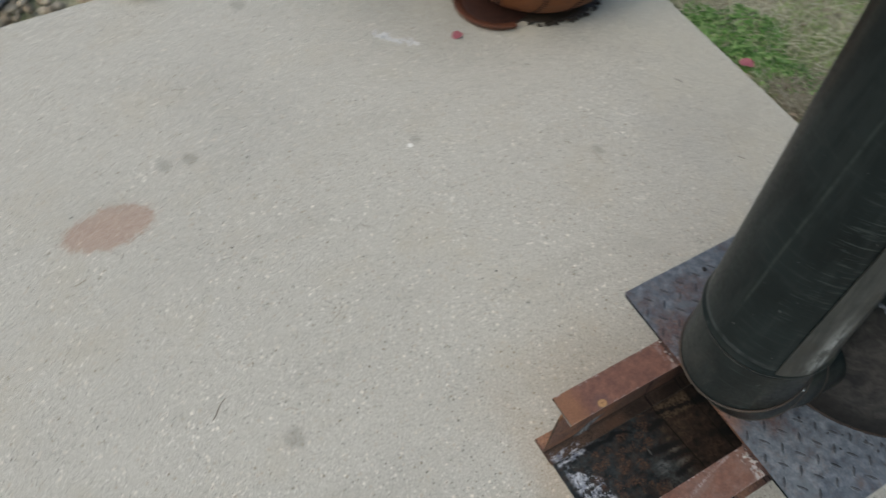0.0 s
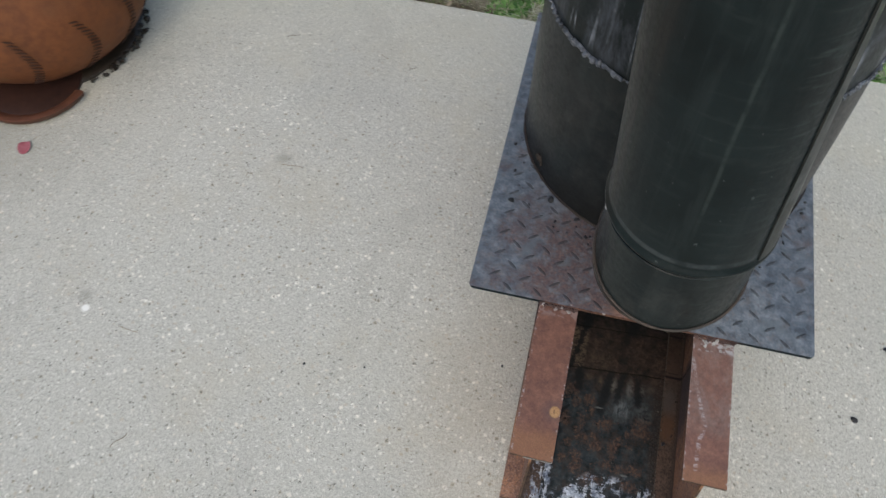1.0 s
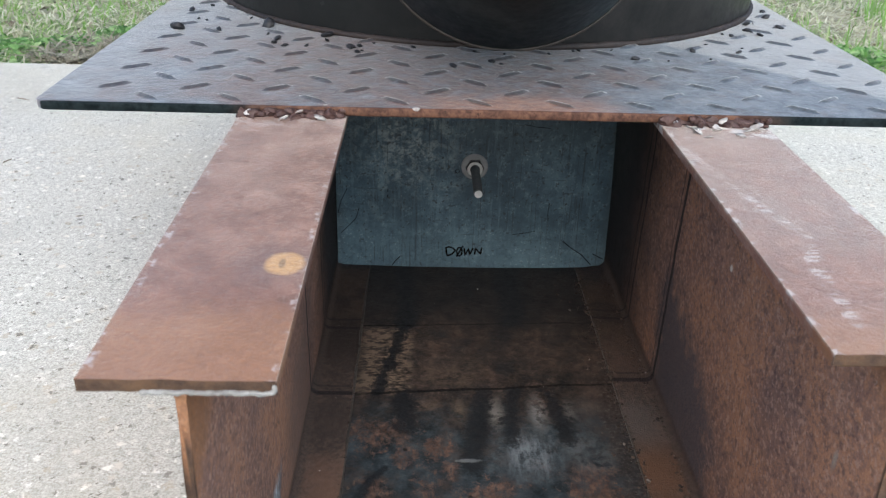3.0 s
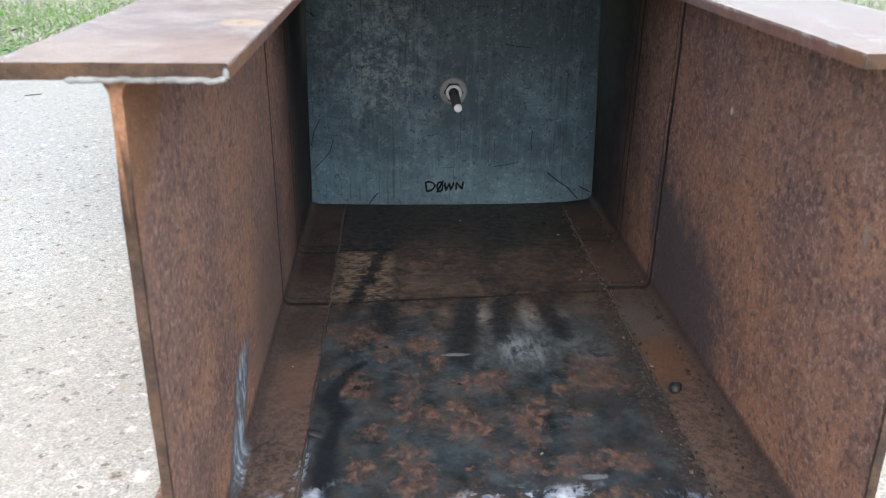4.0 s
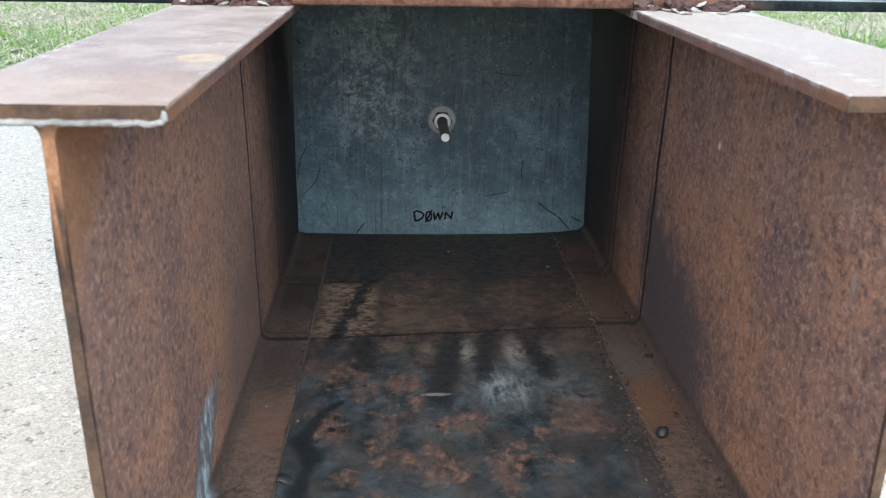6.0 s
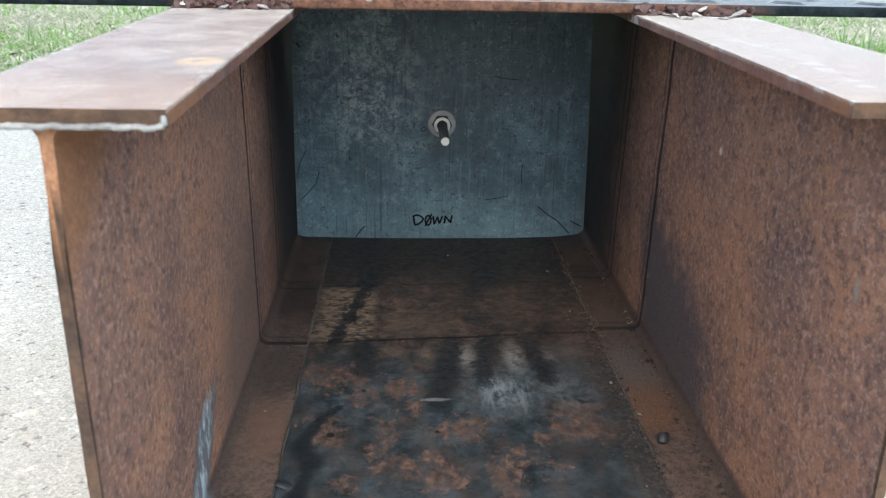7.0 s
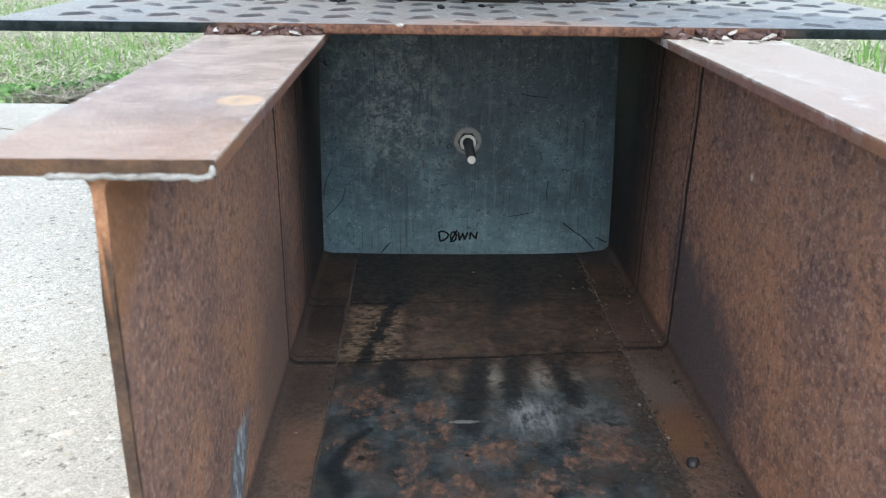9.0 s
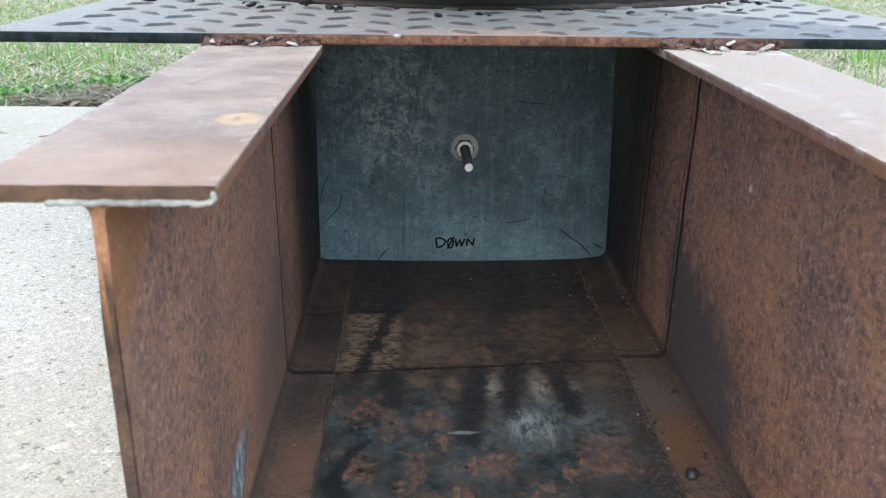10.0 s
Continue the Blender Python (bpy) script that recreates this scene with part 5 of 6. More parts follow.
RIM = make_plain("rust_tinted_rim", (0.010, 0.011, 0.011), (0.062, 0.044, 0.034), 0.5, 60, 0.4, 0.001)
pieces = (
    ("top piece of the elbow", [level(0.88, SR - 0.017), level(UZ - 0.017, SR - 0.017), level(UZ - 0.0165, SR - 0.004), level(UZ - 0.018, SR - 0.0022), joint(16.2, SR - 0.0012), joint(16.8, SR - 0.003)]),
    ("second piece of the elbow", [joint(15.4, SR - 0.009), joint(18.2, SR - 0.0052), joint(45, SR - 0.004), joint(45.6, SR - 0.006)]),
    ("third piece of the elbow", [joint(43.8, SR - 0.011), joint(46.5, SR - 0.008), joint(75, SR - 0.006), joint(75.6, SR - 0.008)]),
    ("last piece of the elbow, entering the drum", [joint(73.8, SR - 0.012), joint(76.5, SR - 0.010), mouth(0.595, SR - 0.010), mouth(0.66, SR - 0.010)]),
)
for text, rings in pieces:
    bm = bmesh.new()
    sleeve(bm, rings)
    part("elbow_piece", bm, PIPE, elbow, text, 35)
for deg, r, rad in ((16.2, SR + 0.0002, 0.0036), (45, SR - 0.0034, 0.0016), (75, SR - 0.0056, 0.0018)):
    bm = bmesh.new()
    ring = joint(deg, r)
    add_tube(bm, ring + ring[:1], rad, 7, 0.10, deg)
    part("rolled_rim", bm, RIM, elbow, "rolled rim between two elbow pieces", 60)
for p in (110,):
    bm = bmesh.new()
    add_lump(bm, joint(30, SR - 0.002)[72 * p // 360], (0.005, 0.005, 0.005), p, 0.1, 2)
    part("screw", bm, ZINC, elbow, "bright sheet-metal screw", 180)

bm = bmesh.new()
LEAN = (-0.06, 0.08)   # the loose upper pipe leans back and sideways


def leaned(bm):
    for v in bm.verts:
        v.co.x += LEAN[0] * (v.co.z - 0.85)
        v.co.y += LEAN[1] * (v.co.z - 0.85)
    return bm


prof = [(SR + 0.0014, UZ + 0.02), (SR + 0.0016, UZ + 0.001), (SR + 0.0030, UZ), (SR + 0.0042, UZ + 0.001), (SR + 0.0075, UZ + 0.006), (SR + 0.0082, UZ + 0.010), (SR + 0.0070, UZ + 0.014), (SR + 0.0030, UZ + 0.019), (SR + 0.0024, UZ + 0.024), (SR + 0.0024, 1.2), (SR + 0.0024, 1.7), (SR + 0.0024, 2.25), (SR - 0.001, 2.25), (SR - 0.001, 2.2), (0, 2.2)]
add_lathe(bm, prof, (SX, SY, 0), 96, None, lambda a, z: 0.0012 * noise.noise((math.cos(a) * 3, math.sin(a) * 3, z * 4)))
upper = part("upper_pipe", leaned(bm), PIPE, stove, "long black stovepipe section with a folded seam", 35)
# folded lengthwise seam: a strip lapped over the pipe, with one stepped edge
SEAM = lambda z: radians(-42 + 20 * min(max(z - 0.88, 0.0), 0.6))
bm = bmesh.new()
rows = []
zs = [UZ + 0.007] + [UZ + 0.02 + i * 0.1 for i in range(14)]
for z in zs:
    row = []
    for k in range(13):
        a = SEAM(z) + radians(40) * k / 12
        lift = 0.0062 if k < 10 else 0.0062 - 0.0016 * (k - 9)
        row.append(bm.verts.new((SX + (SR + lift) * math.cos(a), SY + (SR + lift) * math.sin(a), z)))
    inner = bm.verts.new((SX + (SR + 0.0010) * math.cos(SEAM(z) + 0.012), SY + (SR + 0.0010) * math.sin(SEAM(z) + 0.012), z))
    rows.append([inner] + row)
for a, b in zip(rows, rows[1:]):
    for k in range(13):
        bm.faces.new((a[k], a[k + 1], b[k + 1], b[k]))
bm.faces.new(rows[0])
part("folded_seam", leaned(bm), make_seam(), upper, "stepped edge of the folded seam", 30)
bm = bmesh.new()
a = radians(195)
add_lathe(bm, [(0.0, 0.0), (0.005, 0.0), (0.004, 0.003), (0, 0.0036)], (SX + (SR + 0.002) * math.cos(a), SY + (SR + 0.002) * math.sin(a), UZ - 0.003), 10, Vector((math.cos(a), math.sin(a), 0)).to_track_quat("Z", "Y").to_matrix())
part("screw", bm, ZINC, upper, "bright sheet-metal screw", 40)

# sliding door plate inside, with bolt and lettering
GY = 0.640
bm = bmesh.new()
outline = [(-0.1735, 0.0125), (-0.165, 0.0100), (-0.08, 0.0090), (0.0, 0.0088), (0.09, 0.0098), (0.145, 0.0118), (0.168, 0.0145), (0.1742, 0.0200), (0.1720, 0.10), (0.1682, 0.19), (0.1640, 0.296), (-0.1685, 0.296), (-0.1712, 0.19), (-0.1728, 0.10)]
fr = [bm.verts.new((x, GY, z)) for x, z in outline]
bk = [bm.verts.new((x, GY + 0.0065, z)) for x, z in outline]
bm.faces.new(fr)
bm.faces.new(bk[::-1])
for i in range(len(fr)):
    j = (i + 1) % len(fr)
    bm.faces.new((fr[i], bk[i], bk[j], fr[j]))
bmesh.ops.bevel(bm, geom=[e for e in bm.edges if all(v.co.y < GY + 0.001 for v in e.verts)], offset=0.0012, segments=2, affect="EDGES")
door = part("door_plate", bm, DOOR, stove, "slate-grey steel door plate lettered by hand", 40)
turn = Matrix.Rotation(radians(90), 3, "X")
BX, BZ2 = -0.0017, 0.1507
bm = bmesh.new()
add_lathe(bm, [(0.0062, 0.0), (0.0165, 0.0), (0.0165, 0.0018), (0.0152, 0.0026), (0.0062, 0.0026)], (BX, GY, BZ2), 40, turn)
part("washer", bm, WASHER, door, "round zinc washer", 30)
bm = bmesh.new()
add_lathe(bm, [(0.0045, 0.0024), (0.0108, 0.0024), (0.0112, 0.0034), (0.0112, 0.0086), (0.0098, 0.0098), (0.0062, 0.0098)], (BX, GY, BZ2), 6, turn)
nut = part("nut", bm, NUT, door, "dark hexagon nut", 20)
bm = bmesh.new()
add_lathe(bm, [(0.0060, 0.0098), (0.0092, 0.0098), (0.0096, 0.0103), (0.0088, 0.0110), (0.0066, 0.0112), (0.0060, 0.0106)], (BX, GY, BZ2), 32, turn)
part("nut_face", bm, ZINC, nut, "bright chamfered face of the nut", 30)
bm = bmesh.new()
prof = [(0.0050, 0.0)]
for i in range(47):
    prof += [(0.0054, 0.009 + i * 0.0016), (0.0050, 0.0098 + i * 0.0016)]
prof += [(0.0053, 0.0846), (0.0046, 0.0852), (0.0, 0.0852)]
add_lathe(bm, prof, (BX, GY, BZ2), 20, turn)
bolt = part("bolt", bm, STEEL, door, "threaded steel bolt", 25)
bm = bmesh.new()
add_lathe(bm, [(0.0044, 0.0850), (0.0046, 0.0856), (0.0040, 0.0864), (0.0, 0.0866)], (BX, GY, BZ2), 20, turn)
part("bolt_end", bm, ZINC, bolt, "bright cut end of the bolt", 30)

YF = GY - 0.0004
# the word DOWN, written by hand with a marker, the O struck through
letters = (
    ("letter_d", [[(-0.0335, 0.0375), (-0.0330, 0.0320), (-0.0322, 0.0262)], [(-0.0350, 0.0368), (-0.0300, 0.0390), (-0.0245, 0.0372), (-0.0218, 0.0340), (-0.0240, 0.0300), (-0.0280, 0.0272), (-0.0325, 0.0258)]]),
    ("letter_o", [[(-0.0150, 0.0385), (-0.0182, 0.0372), (-0.0198, 0.0325), (-0.0186, 0.0270), (-0.0158, 0.0258), (-0.0132, 0.0285), (-0.0124, 0.0340), (-0.0150, 0.0385)], [(-0.0198, 0.0248), (-0.0160, 0.0322), (-0.0118, 0.0402)]]),
    ("letter_w", [[(-0.0100, 0.0378), (-0.0096, 0.0330), (-0.0086, 0.0272), (-0.0066, 0.0320), (-0.0044, 0.0366), (-0.0036, 0.0322), (-0.0024, 0.0280), (-0.0006, 0.0330), (0.0012, 0.0376)]]),
    ("letter_n", [[(0.0036, 0.0282), (0.0042, 0.0330), (0.0046, 0.0374), (0.0080, 0.0332), (0.0112, 0.0290), (0.0120, 0.0340), (0.0128, 0.0390)]]),
)
for name, lines in letters:
    bm = bmesh.new()
    for line in lines:
        dense = []
        for a, b in zip(line, line[1:]):
            for i in range(4):
                t = i / 4
                dense.append((a[0] + (b[0] - a[0]) * t, YF, a[1] + (b[1] - a[1]) * t))
        dense.append((line[-1][0], YF, line[-1][1]))
        add_ribbon(bm, dense, 0.0023, (0, -1, 0))
    part(name, bm, INK, door, "black marker letter written by hand")
marks = [
    [(0.1168, YF, 0.0498), (0.128, YF, 0.0405), (0.143, YF, 0.0305), (0.1565, YF, 0.0158)],
    [(0.1571, YF, 0.0322), (0.164, YF, 0.0285), (0.1715, YF, 0.0248)],
    [(-0.0927, YF, 0.0241), (-0.098, YF, 0.0182), (-0.1036, YF, 0.0105)],
    [(-0.1681, YF, 0.0563), (-0.158, YF, 0.067), (-0.149, YF, 0.077), (-0.1448, YF, 0.0914)],
    [(-0.1715, YF, 0.0836), (-0.167, YF, 0.102), (-0.1593, YF, 0.1179)],
    [(-0.1688, YF, 0.2415), (-0.1597, YF, 0.2354)],
    [(-0.1646, YF, 0.2445), (-0.1629, YF, 0.2347)],
    [(-0.0256, YF, 0.1440), (-0.0226, YF, 0.1470), (-0.0196, YF, 0.1440), (-0.0226, YF, 0.1408), (-0.0256, YF, 0.1440)],
    [(-0.1085, YF, 0.1192), (-0.1086, YF, 0.1140)],
    [(-0.1086, YF, 0.1110), (-0.1088, YF, 0.1075)],
    [(0.0562, YF, 0.2060), (0.072, YF, 0.2030), (0.0883, YF, 0.2019)],
    [(0.095, YF, 0.103), (0.094, YF, 0.088), (0.0955, YF, 0.078)],
    [(0.050, YF, 0.058), (0.066, YF, 0.0605), (0.080, YF, 0.0635)],
]
for i, mk in enumerate(marks):
    bm = bmesh.new()
    fine = []
    for a, b in zip(mk, mk[1:]):
        for s in range(4):
            fine.append(Vector(a).lerp(Vector(b), s / 4))
    fine.append(Vector(mk[-1]))
    add_ribbon(bm, fine, 0.0012 if i < 3 else 0.0007, (0, -1, 0))
    part("marker_line", bm, INK, door, "short black marker line")

# ---------- small things on the floor plate and the patio ----------
def single(name, bm, material, label, category, group="", kind="", smooth=60):
    return tagged(part(name, bm, material, None, smooth=smooth), label, category, group, kind)


bm = bmesh.new()
add_lump(bm, (0.1490, 0.2120, TF + 0.0036), (0.0060, 0.005, 0.0039), 3.3, 0.3, 2)
single("coal_crumb", bm, CRUMB, "small black lump of coal on the beam's lower flange", "coal")
bm = bmesh.new()
add_lump(bm, (-0.1255, 0.1600, 0.0095), (0.0065, 0.0040, 0.0020), 1.3, 0.5, 2)
single("coal_crumb", bm, CRUMB, "flat flake of char on the floor plate", "coal")
bm = bmesh.new()
rnd = random.Random(9)
for i in range(26):
    x = rnd.uniform(-0.168, 0.175)
    y = rnd.uniform(0.03, 0.63)
    if rnd.random() < 0.5:
        x = 0.140 + 0.010 * rnd.gauss(0, 1) * 0.5
    s = 0.0004 + 0.0011 * rnd.random() ** 2
    z0 = 0.0082 if -0.1323 < x < 0.1375 else TF
    add_lump(bm, (x, y, z0 + s * 0.3), (s, s * 0.9, s * 0.6), i * 0.9, 0.5, 1)
single("grit", bm, make_island("pale_grit", ((0.0, (0.10, 0.09, 0.08)), (0.8, (0.22, 0.20, 0.18)), (1.0, (0.55, 0.52, 0.48))), 0.8, haze=0.05), "tiny pale grit scattered in the feed trough", "grit", kind="stuff")

bm = bmesh.new()
for i in range(1500):
    y = 0.05 + 0.57 * rnd.random() ** 1.2
    u = rnd.random()
    x = 0.1365 + 0.0035 * rnd.gauss(0, 1) if u < 0.55 else 0.1730 + 0.0040 * rnd.gauss(0, 1) if u < 0.85 else 0.120 + 0.008 * rnd.gauss(0, 1)
    if u > 0.93:
        x = -0.1335 + 0.0025 * rnd.gauss(0, 1)
    x = min(x, 0.1775)
    s = 0.0004 + 0.0016 * rnd.random() ** 3
    z0 = 0.0082 if -0.1323 < x < 0.1375 else TF
    add_lump(bm, (x, y, z0 + s * 0.25), (s * rnd.uniform(0.8, 1.5), s, s * 0.6), i * 0.53, 0.6, 1)
single("rust_scale", bm, make_island("loose_rust_scale", ((0.0, (0.012, 0.010, 0.009)), (0.6, (0.050, 0.034, 0.027)), (0.96, (0.070, 0.050, 0.040)), (1.0, (0.18, 0.165, 0.15))), 0.85, haze=0.01), "loose rust scale and grit along the trough seams", "rust", kind="stuff")

# dark and pale bits lying on the slab
bm = bmesh.new()
rnd = random.Random(21)
spots = [(0.716, 0.625, 0.0075), (0.624, 0.396, 0.0075), (-0.793, 0.213, 0.0036)]
for i in range(150):
    spots.append((rnd.uniform(-2.9, 1.6), rnd.uniform(-1.6, 1.75), 0.0014 + 0.0024 * rnd.random() ** 3))
for i, (x, y, s) in enumerate(spots):
    if not (-0.26 < x < 0.26 and y > -0.02):
        add_lump(bm, (x, y, FALL(y) + s * 0.25), (s * rnd.uniform(0.8, 1.8), s, s * 0.4), i * 1.1, 0.5, 1)
single("dark_debris", bm, CRUMB, "dark specks of debris scattered over the patio", "debris", kind="stuff")
bm = bmesh.new()
for i in range(26):
    x, y, a = rnd.uniform(-2.8, -0.6), rnd.uniform(-1.4, 1.7), rnd.uniform(0, 3.14)
    n = rnd.randint(4, 7)
    L = rnd.uniform(0.006, 0.015)
    pts = [(x + math.cos(a) * L * k + 0.004 * math.sin(k * 1.3 + i), y + math.sin(a) * L * k, FALL(y + math.sin(a) * L * k) + 0.0012) for k in range(n)]
    add_tube(bm, pts, 0.0010, 4, 0.2, i)
single("twigs", bm, LITTER, "thin dry stalks scattered on the patio", "twig", kind="stuff")

# white splash
bm = bmesh.new()
rnd = random.Random(4)
for i in range(170):
    t = rnd.random()
    x, y = -2.03 + 0.115 * t + rnd.gauss(0, 0.010), 0.395 + 0.115 * t + rnd.gauss(0, 0.008) + 0.012 * math.sin(t * 9)
    s = 0.0015 + 0.0055 * rnd.random() ** 2
    add_lump(bm, (x, y, 0.0001), (s * rnd.uniform(1.0, 2.6), s, 0.0005), i * 0.8, 0.9, 2)
single("white_splash", bm, CHALK, "dried white splash on the patio", "stain")


def petal(x, y, z, size, turn):
    bm = bmesh.new()
    rim = []
    for k in range(12):
        a = 2 * math.pi * k / 12
        r = size * (1 - 0.28 * math.cos(a)) * (1 + 0.12 * noise.noise((k * 0.8, x, y)))
        rim.append((r * math.cos(a), r * 0.75 * math.sin(a), 0.35 * size * abs(math.sin(a)) ** 2 + 0.0012))
    turn = Matrix.Translation((x, y, z)) @ Matrix.Rotation(turn, 4, "Z")
    top = [bm.verts.new(turn @ Vector(p)) for p in rim]
    low = [bm.verts.new(turn @ (Vector(p) - Vector((0, 0, 0.0010)))) for p in rim]
    c1, c0 = bm.verts.new(turn @ Vector((0, 0, 0.003))), bm.verts.new(turn @ Vector((0, 0, 0.002)))
    for k in range(12):
        j = (k + 1) % 12
        bm.faces.new((top[k], top[j], c1))
        bm.faces.new((low[j], low[k], c0))
        bm.faces.new((low[k], low[j], top[j], top[k]))
    return bm


single("petal", petal(-1.869, 0.711, 0, 0.026, 1.9), PETAL, "faded pink petal lying on the patio by the pot", "petal")
single("petal", petal(-1.172, EDGE(-1.172) + 0.030, -0.016, 0.034, 0.6), PETAL, "pink fallen petal at the edge of the grass", "petal")

# ---------- terracotta pot on a broken saucer ----------
PXc, PYc, PK = -2.065, 1.215, 0.875
pot = thing("flower_pot", (PXc, PYc, FALL(PYc)), "large round terracotta pot with scratched decoration on a broken saucer", "pot")
bm = bmesh.new()
prof = [(0.0, 0.022), (0.315, 0.022), (0.355, 0.045), (0.405, 0.10), (0.440, 0.17), (0.455, 0.26), (0.450, 0.35), (0.415, 0.45), (0.365, 0.53), (0.335, 0.57), (0.345, 0.60), (0.365, 0.62), (0.365, 0.645), (0.33, 0.65), (0.315, 0.62), (0.30, 0.56), (0.0, 0.56)]
prof = [(r * PK, z * PK) for r, z in prof]
fine = []
for (r0, z0), (r1, z1) in zip(prof, prof[1:]):
    for s in range(3):
        fine.append((r0 + (r1 - r0) * s / 3, z0 + (z1 - z0) * s / 3))
fine.append(prof[-1])
add_lathe(bm, fine, (PXc, PYc, 0), 72, None, lambda a, z: 0.004 * noise.noise((math.cos(a) * 2, math.sin(a) * 2, z * 5)))
body = part("pot_body", bm, TERRA, pot, "rounded terracotta body", 40)


def pot_radius(z):
    for (r0, z0), (r1, z1) in zip(prof[1:], prof[2:]):
        if z0 <= z <= z1 and z1 > z0:
            return r0 + (r1 - r0) * (z - z0) / (z1 - z0)
    return 0.4


# bands of short slanting notches, like stems of leaves, cut round the belly
NOTCH = make_plain("dark_terracotta", (0.024, 0.009, 0.005), (0.055, 0.020, 0.009), 0.8, 60)
for a0 in (-112, -88, -64, -36, -12, 15, -140):
    bm = bmesh.new()
    for k in range(16):
        z = PK * (0.08 + 0.017 * k)
        a = radians(a0 + 5 * math.sin(k * 0.22))
        b = a + radians(4.2)
        p = [(PXc + (pot_radius(zz) + 0.0045) * math.cos(q), PYc + (pot_radius(zz) + 0.0045) * math.sin(q), zz) for q, zz in ((a, z), ((a + b) / 2, z - 0.004), (b, z - 0.010))]
        add_tube(bm, p, 0.0030, 5, 0.2, k)
    part("carved_band", bm, NOTCH, body, "band of darker cut marks", 60)

CLAY = make_plain("damp_terracotta", (0.040, 0.015, 0.009), (0.125, 0.044, 0.022), 0.6, 45)
# the saucer: most of the rim stands, a piece at the front has broken off and leans out
def saucer_arc(a0, a1, r_in, r_out, z0, z1, shift=(0, 0, 0), tilt=0.0):
    bm = bmesh.new()
    rows = []
    n = max(6, int((a1 - a0) / 4))
    for i in range(n + 1):
        a = radians(a0 + (a1 - a0) * i / n)
        jag = 0.012 * noise.noise((i * 0.6, a0, 0)) if i in (0, n) else 0
        row = []
        for r, z in ((r_in - 0.05, z0), (r_out - 0.012, z0), (r_out, z0 + 0.008), (r_out + 0.008 + tilt, z1), (r_out - 0.006 + tilt, z1 + 0.004), (r_in + tilt * 0.5, z1 - 0.004), (r_in - 0.012, z0 + 0.014), (r_in - 0.05, z0 + 0.011)):
            row.append(bm.verts.new((PXc + shift[0] + (r) * math.cos(a + jag), PYc + shift[1] + r * math.sin(a + jag), z + shift[2])))
        rows.append(row)
    for a, b in zip(rows, rows[1:]):
        for k in range(8):
            bm.faces.new((a[k], a[(k + 1) % 8], b[(k + 1) % 8], b[k]))
    bm.faces.new(rows[0][::-1])
    bm.faces.new(rows[-1])
    return bm


part("saucer_shard", saucer_arc(-165, -5, 0.163, 0.187, 0.001, 0.030, (0.092, -0.252, 0)), CLAY, pot, "low terracotta saucer rim standing out in front", 40)
part("saucer_shard", saucer_arc(-172, -80, 0.171, 0.187, 0.004, 0.066, (-0.022, -0.212, 0), 0.02), CLAY, pot, "broken saucer piece leaning out", 40)
bm = bmesh.new()
add_lathe(bm, [(0.0, 0.018), (0.149, 0.018), (0.156, 0.014), (0.156, 0.002), (0.0, 0.002)], (PXc + 0.092, PYc - 0.252, 0), 48)
part("saucer_floor", bm, make_plain("wet_red_clay", (0.016, 0.009, 0.008), (0.060, 0.028, 0.021), 0.28, 40, 0.4, 0.003), pot, "wet dark saucer floor", 40)
bm = bmesh.new()
add_lathe(bm, [(0.0, 0.014), (0.29, 0.014), (0.315, 0.010), (0.324, 0.003), (0.324, 0.0005), (0.0, 0.0005)], (PXc, PYc, 0), 64, None, lambda a, z: 0.014 * noise.noise((math.cos(a) * 5, math.sin(a) * 5, 2)))
part("wet_dirt", bm, WET, pot, "wet black dirt under the pot", 40)
bm = bmesh.new()
rnd = random.Random(31)
for i in range(110):
    a = radians(rnd.uniform(-40, 55))
    r = 0.308 + 0.040 * rnd.random()
    s = rnd.uniform(0.004, 0.013)
    add_lump(bm, (PXc + r * math.cos(a), PYc + r * math.sin(a), s * 0.25), (s, s, s * 0.5), i * 0.77, 0.5, 1)
clods = part("dirt", bm, WET, pot, "dark washed-out soil beside the pot", 60)
clods["kind"] = "stuff"
bm = bmesh.new()
add_lathe(bm, [(0.0, 0.562 * PK), (0.15 * PK, 0.572 * PK), (0.312 * PK, 0.566 * PK)], (PXc, PYc, 0), 48, None, lambda a, z: 0.004 * noise.noise((math.cos(a) * 6, math.sin(a) * 6, z)))
part("potting_soil", bm, WET, pot, "dark potting soil", 60)

# ---------- stone bed beside the slab ----------
bm = bmesh.new()
pts = [(-2.955 + 0.012 * math.sin(i * 0.4), 0.02 + i * 0.08, -0.012) for i in range(26)]
for p in (pts,):
    rings = []
    for i, q in enumerate(p):
        rings.append([bm.verts.new((q[0] + 0.055 * math.cos(a), q[1], q[2] + 0.055 * math.sin(a))) for a in (2 * math.pi * k / 20 for k in range(20))])
    for a, b in zip(rings, rings[1:]):
        for k in range(20):
            bm.faces.new((a[k], a[(k + 1) % 20], b[(k + 1) % 20], b[k]))
    for end, back in ((rings[0], pts[0]), (rings[-1], pts[-1])):
        inner = [bm.verts.new((back[0] + 0.047 * math.cos(a), back[1], back[2] + 0.047 * math.sin(a))) for a in (2 * math.pi * k / 20 for k in range(20))]
        deep = [bm.verts.new(v.co + Vector((0, 0.12 if end is rings[0] else -0.12, 0))) for v in inner]
        for k in range(20):
            bm.faces.new((end[k], end[(k + 1) % 20], inner[(k + 1) % 20], inner[k]))
            bm.faces.new((inner[k], inner[(k + 1) % 20], deep[(k + 1) % 20], deep[k]))
single("drain_pipe", bm, SLATE, "blue-grey plastic drain pipe lying in the pebble bed", "pipe", smooth=40)
